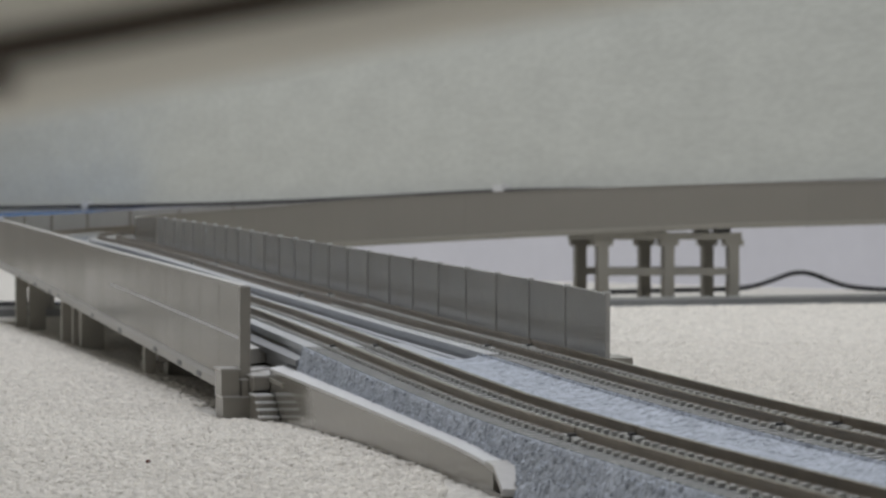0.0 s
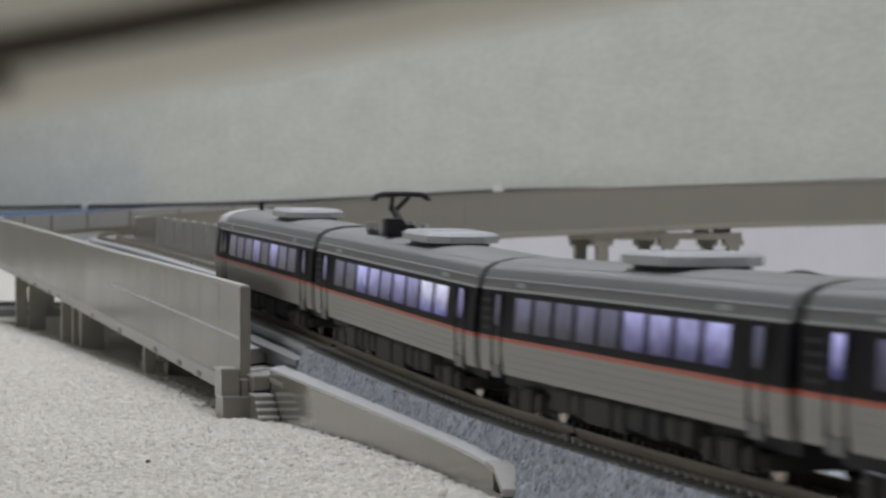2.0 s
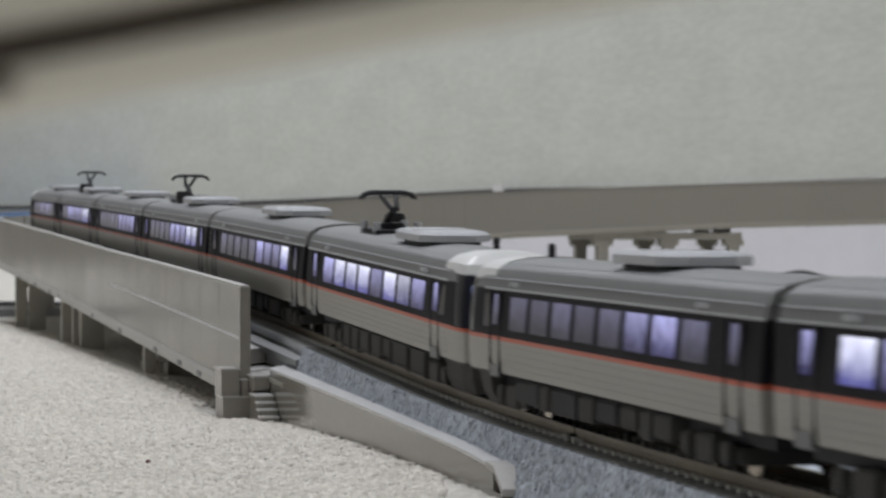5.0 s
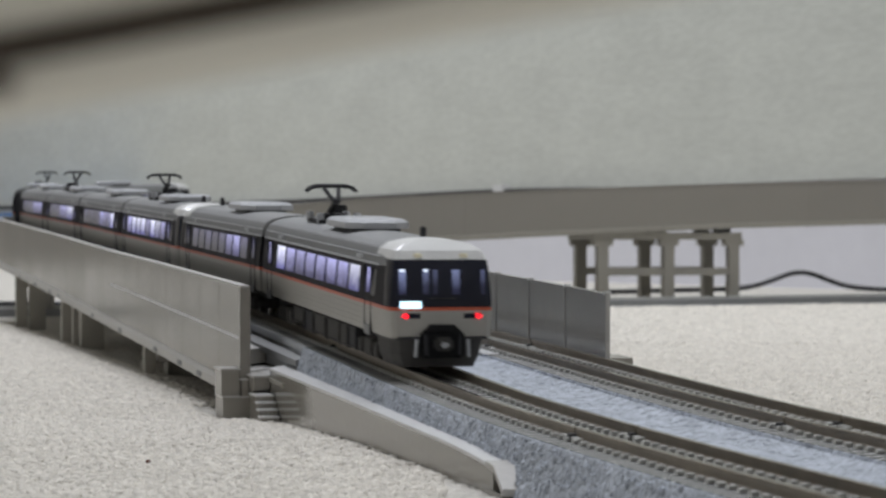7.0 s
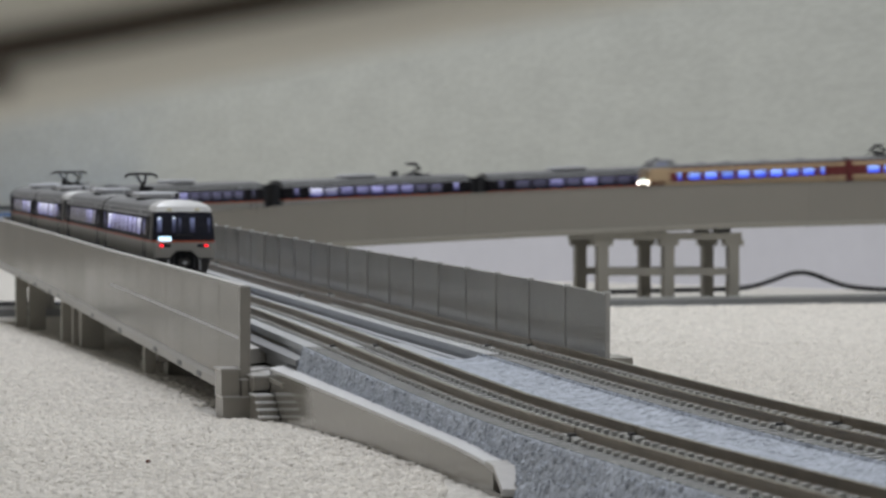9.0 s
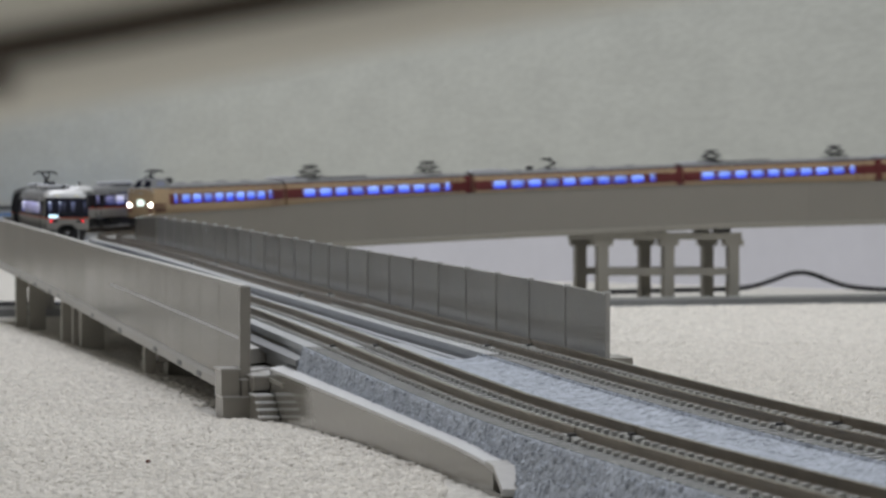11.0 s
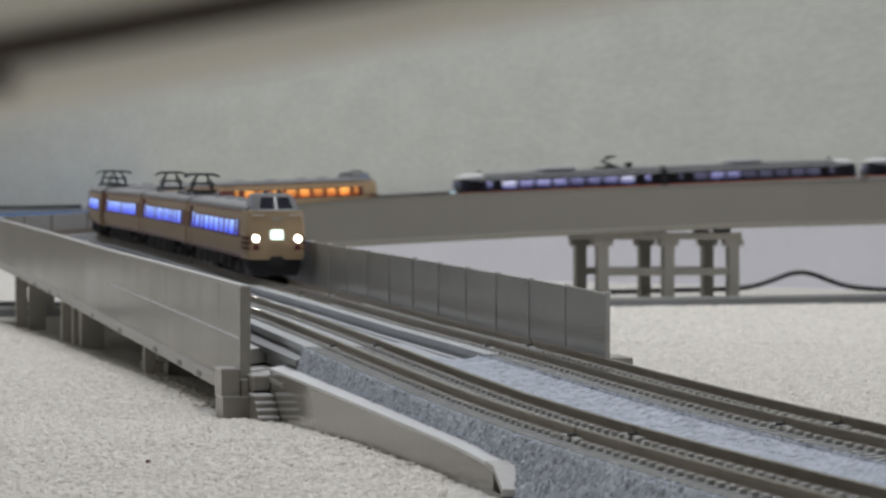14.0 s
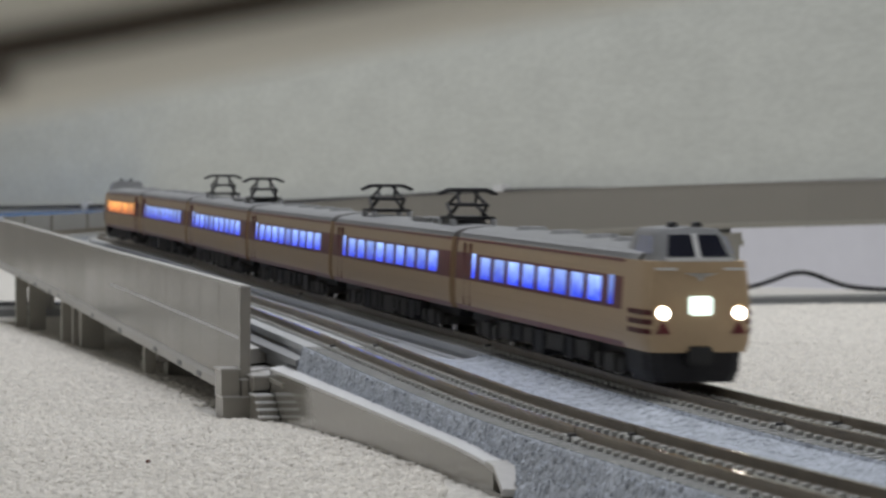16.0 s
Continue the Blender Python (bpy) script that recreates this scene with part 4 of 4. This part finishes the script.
            # the shade of the step recess, put in as a darker grey block
            part("step_recess_shade", box(x - 2.5, sgn * 9.6 - 0.3, 5.6, x + 2.5, sgn * 9.6 + 0.25, 7.4), ROOF_GREY, car)
        if not cab:
            for k in range(4):
                part("louvre", box(60.8, sgn * 9.3 - 0.1, 12.6 + k * 1.4, 66.6, sgn * 9.3 + 0.42, 13.1 + k * 1.4), DARK, car)
    underfloor(car, seed)
    bogie(car, -45), bogie(car, 45)
    gangway(car, -HALF - 0.9)
    part("coupler", box(-HALF - 3.2, -1.2, 3.0, -HALF + 4, 1.2, 4.4, 0.3), DARK, car)
    for a in ac:
        aircon(car, a)
    if panto:
        arm_pantograph(car, panto)
    if cab:
        f = HALF
        shell = strip_shell([(8.95, 20.2), (8.3, 21.75), (6.6, 22.85), (3.5, 23.5), (0, 23.72)], [flat_end(f - 14), lambda z: (nose_new(z) - 4.8, 1.0), lambda z: (nose_new(z) - 1.6, 0.987), lambda z: (nose_new(z) - 0.25, 0.95), lambda z: (nose_new(z) + 0.3, 0.87)])
        smooth(part("front_roof", shell, CAB_WHITE, car, "white painted roof over the cab"), 30)
        ws = strip_shell([(9.72, 11.9), (9.6, 15.0), (9.25, 18.6), (9.0, 20.1)], [lambda z: (nose_new(z) - 4.6, 0.998), lambda z: (nose_new(z) - 1.7, 0.986), lambda z: (nose_new(z) - 0.35, 0.95), lambda z: (nose_new(z) + 0.22, 0.87)])
        smooth(part("windscreen", ws, GLASS_DARK, car, "wraparound tinted windscreen"), 30)
        # glowing strips on the glass paint its streaks of reflection and inside light
        for y0, y1, m, cap in ((-7.9, -6.6, STREAK_LIT, True), (-3.5, -2.4, STREAK_LIT, True), (-1.6, -0.8, STREAK_DIM, False), (1.9, 3.3, STREAK_LIT, False), (7.2, 7.9, STREAK_DIM, False)):
            part("lit_cab_partition", prism([(nose_new(14.0) + 0.30, 14.0), (nose_new(14.0) + 0.12, 14.0), (nose_new(18.4) + 0.12, 18.4), (nose_new(18.4) + 0.30, 18.4)], y0, y1, "y"), m, car)
            if cap:
                part("screen_glint", prism([(nose_new(18.2) + 0.36, 18.0), (nose_new(18.2) + 0.16, 18.0), (nose_new(18.5) + 0.16, 18.5), (nose_new(18.5) + 0.36, 18.5)], y0 + 0.2, y1 - 0.2, "y"), GLINT_BRIGHT, car)
        part("wiper", box(nose_new(13.3) + 0.1, -2.5, 13.15, nose_new(13.3) + 0.45, 2.6, 13.4), DARK, car)
        for sgn in (-1, 1):
            part("marker_lamp", box(nose_new(21.0) - 1.0, sgn * 4.2 - 0.75, 20.35, nose_new(21.0) + 0.7, sgn * 4.2 + 0.75, 21.3, 0.2), HEADLAMP_DIM, car)
            lampcase = part("lamp_case", box(nose_new(10) - 3.0, sgn * 5.6 - 1.8, 9.5, nose_new(10) + 0.1, sgn * 5.6 + 1.8, 10.8, 0.2), GLASS_DARK, car)
            part("tail_lamp", box(nose_new(10) - 1.2, sgn * 6.65 - 0.7, 9.6, nose_new(10) + 0.25, sgn * 6.65 + 0.7, 10.7, 0.25), TAILLAMP if red_tail else RED, lampcase)
        part("destination_sign", box(nose_new(11.9) - 1.5, -7.7, 11.5, nose_new(11.9) + 0.35, -3.8, 12.8, 0.1), SIGN_BLUE if red_tail else SMOKE, car)
        part("apron", strip_shell([(7.6, 0.9), (8.6, 3.0), (9.1, 6.3)], [flat_end(f - 12), lambda z: (nose_new(z) - 5.0, 0.95), lambda z: (nose_new(z) - 0.9, 0.84), lambda z: (nose_new(z) - 0.3, 0.68)]), UNDER, car)
        part("skirt_line", strip_shell([(9.2, 5.9), (9.3, 6.5)], [flat_end(f - 8), lambda z: (nose_new(z) - 4.9, 1.0), lambda z: (nose_new(z) - 1.7, 0.985), lambda z: (nose_new(z) - 0.4, 0.95), lambda z: (nose_new(z) + 0.08, 0.87)]), BLACK, car)
        shroud = part("coupler_shroud", box(f - 2, -4.0, 2.6, f + 2.6, 4.0, 7.6, 0.5), MATT_BLACK, car)
        part("shroud_top", prism([(-3.4, 7.3), (-2.2, 8.6), (2.2, 8.6), (3.4, 7.3)], f - 2, f + 2.4, "x"), MATT_BLACK, shroud)
        part("air_pipe", rod(bmesh.new(), (f + 2.4, -3.2, 6.9), (f + 3.0, -3.0, 3.2), 0.35), DARK, shroud)
        part("air_pipe", rod(bmesh.new(), (f + 2.4, 3.1, 6.9), (f + 3.0, 2.9, 3.4), 0.35), DARK, shroud)
        part("front_coupler", box(f + 1.5, -1.7, 4.0, f + 3.9, 1.7, 6.4, 0.5), UNDER, car)
        part("coupler_knuckle", box(f + 3.7, -0.7, 4.6, f + 4.4, 0.7, 5.6, 0.25), UNIT_GREY, car)
        for sgn in (-1, 1):
            part("jumper_hose", rod(bmesh.new(), (f + 1.9, sgn * 4.7, 6.0), (f + 2.0, sgn * 4.9, 2.8), 0.32), UNIT_GREY, car)
        part("whip_aerial", box(f - 15, -0.5, 23.3, f - 13.8, 0.5, 25.6, 0.2), DARK, car)
        for sgn in (-1, 1):
            pane(car, COACH, f - 15.0, f - 10.5, 13.0, 18.0, GLASS_DARK, sgn, name="cab_side_window")
    else:
        gangway(car, HALF + 0.9)
    return car


# glows for the streaks and glints painted on the windscreen
STREAK_LIT = lit_glass("screen_streak_glow", (0.02, 0.022, 0.06), (0.34, 0.40, 0.70), 0.62)
STREAK_DIM = lit_glass("dim_screen_streak_glow", (0.012, 0.014, 0.04), (0.20, 0.23, 0.42), 0.45)
GLINT_BRIGHT = glow("screen_glint_glow", (0.75, 0.85, 1.0), 0.9)
HEADLAMP_DIM = material("unlit_marker_lens", (0.85, 0.80, 0.62), 0.15, vary=0.05, bump=0.0)

OLD = [(8.9, 6.2), (9.5, 7.4), (9.7, 10.0), (9.65, 14.0), (9.4, 18.0), (9.0, 21.6), (8.4, 22.6), (6.8, 23.3), (3.5, 23.8), (0.0, 24.0)]


def nose_old(z):
    return HALF + 2.4 - abs(z - 11.5) * 0.06 - max(0.0, z - 19.5) * 0.2


def cream_car(cab, pantos, seed, mat, panes, label, lit_front=True):
    car = empty("railcar", label, "model railcar", "cream limited express train", "")
    back = [flat_end(-HALF), flat_end(-HALF + 1)]
    if cab:
        st = back + [flat_end(HALF - 10), lambda z: (nose_old(z) - 4.4, 0.995), lambda z: (nose_old(z) - 1.8, 0.97), lambda z: (nose_old(z) - 0.5, 0.91), lambda z: (nose_old(z), 0.78)]
    else:
        st = back + [flat_end(HALF - 1), flat_end(HALF)]
    side_end = [flat_end(-HALF + 0.02), flat_end(HALF - (12 if cab else 0.02))]
    smooth(part("body", strip_shell(cut(OLD, 6.2, 21.6), st), CREAM, car), 30)
    smooth(part("window_band", strip_shell(cut(OLD, 12.8, 18.5, 0.06), side_end), RED, car, "deep red band round the windows"), 30)
    part("sill_stripe", strip_shell(cut(OLD, 6.25, 7.3, 0.06), side_end), RED, car, "thin deep red line along the sill")
    part("gutter_line", strip_shell(cut(OLD, 21.0, 21.5, 0.1), side_end), RED, car)
    roof_st = back + ([flat_end(HALF - 12), lambda z: (nose_old(21) - 7, 0.97)] if cab else [flat_end(HALF - 1), flat_end(HALF)])
    smooth(part("roof", strip_shell(cut(OLD, 21.6, 24.0), roof_st), ROOF_GREY, car, "grey rounded roof"), 30)
    for z in (8.6, 10.4, 19.4):
        part("body_rib", strip_shell([(half_at(OLD, z) + 0.07, z), (half_at(OLD, z + 0.16) + 0.07, z + 0.16)], side_end), CREAM, car)
    for z in (22.3, 23.1):
        part("roof_rib", strip_shell([(half_at(OLD, z) + 0.12, z), (half_at(OLD, z + 0.15) + 0.12, z + 0.15)], side_end), ROOF_GREY, car)
    x_first, x_last = -47.0, (57.0 if not cab else 45.0)
    w = (x_last - x_first) / panes
    for sgn in (-1, 1):
        for i in range(panes):
            x = x_first + w * i
            pane(car, OLD, x + 1.8, x + w - 1.8, 13.5, 18.0, mat, sgn, 0.2)
        for x in ((-51.5,) if not cab else (-51.5, 49.5)):
            pane(car, OLD, x - 1.2, x + 1.2, 13.4, 18.5, mat, sgn, 0.2, name="door_pane")
        for x in (-60.0, -55.0):
            part("door_groove", box(x - 0.2, sgn * 9.5 - 0.2, 7.4, x + 0.2, sgn * 9.5 + 0.3, 20.5), RED, car)
    underfloor(car, seed)
    bogie(car, -45), bogie(car, 45)
    gangway(car, -HALF - 0.9, 21.5, RED)
    part("coupler", box(-HALF - 3.2, -1.2, 3.0, -HALF + 4, 1.2, 4.4, 0.3), DARK, car)
    for x in pantos:
        diamond_pantograph(car, x)
    if not pantos:
        for x in (-40, -14, 12, 36 if not cab else 30):
            bm = bmesh.new()
            bmesh.ops.create_cone(bm, segments=20, radius1=3.6, radius2=2.8, depth=0.8, cap_ends=True, matrix=Matrix.Translation((x, 0, 24.2)))
            part("roof_vent", bm, ROOF_GREY, car)
    else:
        for x in (14, 36):
            part("roof_vent", box(x - 9, -4.6, 23.4, x + 9, 4.6, 24.7, 0.5), ROOF_GREY, car)
    if cab:
        f = HALF
        g = f + 0.9
        cabin = strip_shell([(8.0, 21.4), (7.4, 22.6), (6.5, 26.0), (5.6, 26.9), (0, 27.3)], [lambda z: (g - 19 + max(0, z - 22) * 0.5, 0.93), lambda z: (g - 16, 1.0), lambda z: (g - 3.0 - (z - 21.4) * 0.75, 1.0), lambda z: (g - 0.6 - (z - 21.4) * 0.75, 0.86), lambda z: (g + 0.4 - (z - 21.4) * 0.75, 0.62)])
        cabin_part = smooth(part("cab_roof", cabin, ROOF_GREY, car, "grey raised driver's cab"), 30)
        for sgn in (-1, 1):
            bm = bmesh.new()
            c = [(g + 0.15 - (z - 21.4) * 0.75 + 0.45, sgn * y, z) for y, z in ((0.3, 22.4), (5.3, 22.4), (4.4, 26.0), (0.3, 26.0))]
            v = [bm.verts.new(p) for p in c] + [bm.verts.new((x - 0.5, y, z)) for x, y, z in c]
            for q in ((0, 1, 2, 3), (4, 5, 6, 7), (0, 1, 5, 4), (1, 2, 6, 5), (2, 3, 7, 6), (3, 0, 4, 7)):
                bm.faces.new([v[i] for i in q])
            part("cab_window", bm, GLASS_DARK, cabin_part)
            bm = bmesh.new()
            c = [(x, sgn * y, z) for x, y, z in ((g - 12.5, 7.55, 22.7), (g - 3.6, 7.5, 22.7), (g - 5.8, 6.75, 25.7), (g - 12.0, 6.75, 25.7))]
            v = [bm.verts.new(p) for p in c] + [bm.verts.new((x, y - sgn * 0.5, z)) for x, y, z in c]
            for q in ((0, 1, 2, 3), (4, 5, 6, 7), (0, 1, 5, 4), (1, 2, 6, 5), (2, 3, 7, 6), (3, 0, 4, 7)):
                bm.faces.new([v[i] for i in q])
            # pale glass: the reflection on the side window is put into its colour
            part("cab_side_window", bm, SMOKE, cabin_part)
            part("horn", rod(bmesh.new(), (g - 9, sgn * 2.2, 27.4), (g - 6.8, sgn * 2.2, 27.4), 0.7), DARK, car)
            case = part("lamp_bezel", rod(bmesh.new(), (f + 0.2, sgn * 6.75, 12.9), (f + 2.55, sgn * 6.75, 12.9), 1.5, 20), CREAM, car)
            part("headlamp", rod(bmesh.new(), (f + 2.3, sgn * 6.75, 12.9), (f + 2.8, sgn * 6.75, 12.9), 1.05, 20), HEADLAMP if lit_front else SMOKE, case)
            part("tail_lamp", rod(bmesh.new(), (f + 0.3, sgn * 6.7, 10.0), (f + 2.5, sgn * 6.7, 10.1), 1.5, 3), RED, car)
            part("handrail", box(f + 1.2, sgn * 6.0 - 1.8, 20.1, f + 2.2, sgn * 6.0 + 1.8, 20.5), TRIM_LIT_WHITE, car)
            for k in range(3):
                part("whisker_stripe", strip_shell([(9.72, 9.3 + k * 1.6), (9.74, 10.2 + k * 1.6)], [lambda z: (f - 8, 1.001), lambda z: (nose_old(z) - 4.3, 1.0), lambda z: (nose_old(z) - 1.75, 0.978), lambda z: (nose_old(z) - 0.42, 0.922)]), RED, car)
        part("window_pillar", prism([(g + 0.75 - 0.75 * 0.8, 22.2), (g + 0.3 - 0.75 * 0.8, 22.2), (g + 0.3 - 0.75 * 4.8, 26.2), (g + 0.75 - 0.75 * 4.8, 26.2)], -0.4, 0.4, "y"), TRIM_LIT_WHITE, cabin_part)
        part("window_sill", box(g - 2.0, -5.8, 21.55, g + 0.75, 5.8, 22.15, 0.2), TRIM_LIT_WHITE, cabin_part)
        part("train_sign", box(f + 1.0, -2.1, 12.5, f + 2.75, 2.1, 15.7, 0.3), SIGN if lit_front else SMOKE, car, "lit blank train name sign")
        part("emblem", prism([(-3.0, 19.6), (0, 18.8), (3.0, 19.6), (0.9, 19.2), (0, 18.2), (-0.9, 19.2)], f + 1.4, f + 2.35, "x"), PALE, car)
        part("apron", strip_shell([(7.8, 1.0), (8.8, 3.0), (9.1, 6.1)], [flat_end(f - 11), lambda z: (f - 2.6, 0.97), lambda z: (f - 0.3, 0.88), lambda z: (f + 0.6, 0.7)]), DARK, car)
        part("coupler_cover", box(f - 1, -2.4, 4.0, f + 2.6, 2.4, 7.7, 0.5), BLACK, car)
    else:
        gangway(car, HALF + 0.9, 21.5, RED)
    return car


W, G, S, B, O = LED_WHITE, LED_GREY, LED_STRONG, LED_BLUE, LED_ORANGE
PITCH = 140.0
SILVER, CREAMS = [], []
# the silver train, from its head (running away) to its tail: six cars and two
silver_label = "grey-white model railcar, orange stripe, "
SPECS = [(True, 0, (-10,), (G, G, W, G, W, G, G, G), "driving car with dim grey windows", 1), (False, 34, (-10,), (S, S, W, W, W, W, W, G, G), "lit windows and raised pantograph", 1),
         (False, 0, (-6,), (W, W, W, W, G, G, G, G, G), "lit windows and roof cooler", 1), (False, 34, (-10,), (S, S, W, W, W, G, G, G, G), "lit windows and raised pantograph", 1),
         (False, 0, (-6,), (S, W, W, W, G, G, G, G, G), "lit windows and roof cooler", 1), (True, -30, (14,), (W, S, S, S, W, S, S, W), "driving car coupled nose to nose", -1),
         (True, 0, (-10,), (G, W, W, G, G, G, G, G), "driving car coupled nose to nose", 1), (True, -34, (2,), (S, W, W, W, W, W, W, S), "driving car with red tail lamps lit", -1)]
for i, (cab, pan, ac, mats, words, way) in enumerate(SPECS):
    SILVER.append((silver_car(cab, pan, ac, 10 + i, mats, silver_label + words, red_tail=i == 7), way))
cream_label = "cream and red model railcar, "
for i in range(6):
    cab = i in (0, 5)
    pans = {1: (44, -44), 2: (), 3: (44, -44), 4: ()}.get(i, ())
    words = "driving car with headlamps lit" if i == 0 else "driving car with orange-lit windows" if i == 5 else "blue-lit windows and two raised pantographs" if pans else "blue-lit windows"
    CREAMS.append((cream_car(cab, pans, 30 + i, O if i == 5 else B, 8 if cab else 9, cream_label + words, lit_front=i == 0), -1 if i == 5 else 1))

build_track(0.0, "brown model rails on grey sleepers and ballast, inner track")
build_track(-TRACKS, "brown model rails on grey sleepers and ballast, outer track")

SILVER_HEAD = [(0.0, -343), (0.5, -232), (1.0, -115), (1.5, -1), (2.0, 110), (2.5, 218), (3.0, 321), (3.5, 419), (5.0, 680), (6.3, 903), (6.5, 936), (7.0, 1017), (7.5, 1096), (8.0, 1182), (8.5, 1268), (9.0, 1356), (11.5, 1815), (12.75, 2058), (14.0, 2322), (14.5, 2443), (15.0, 2578), (16.0, 2850)]
CREAM_HEAD = [(0.0, 3110), (8.5, 1412), (9.0, 1311), (11.5, 809), (12.0, 706), (12.5, 600), (13.0, 494), (13.5, 386), (14.5, 171.5), (15.5, -40), (16.0, -144.5)]


def place(s, off, turned):
    """The pose of a car whose middle is at s: set on its two bogies."""
    a, b = on(s - 45, off), on(s + 45, off)
    m, d = (a + b) / 2 * MM, (b - a).normalized()
    if turned:
        d = -d
    side = Vector((0, 0, 1)).cross(d).normalized()
    up = d.cross(side)
    rot = Matrix((d, side, up)).transposed().to_4x4()
    return Matrix.Translation(m) @ rot


def motions():
    """All that moves: the two trains, car by car."""
    times = [i * 0.25 for i in range(65)]
    for i, (car, way) in enumerate(SILVER):
        walk(car, [(t, place(lerp_table(SILVER_HEAD, t) - PITCH * (i + 0.5) - (4 if i > 5 else 2), -TRACKS, way < 0)) for t in times])
    for i, (car, way) in enumerate(CREAMS):
        walk(car, [(t, place(lerp_table(CREAM_HEAD, t) + 141 * (i + 0.5), 0.0, way > 0)) for t in times])


motions()
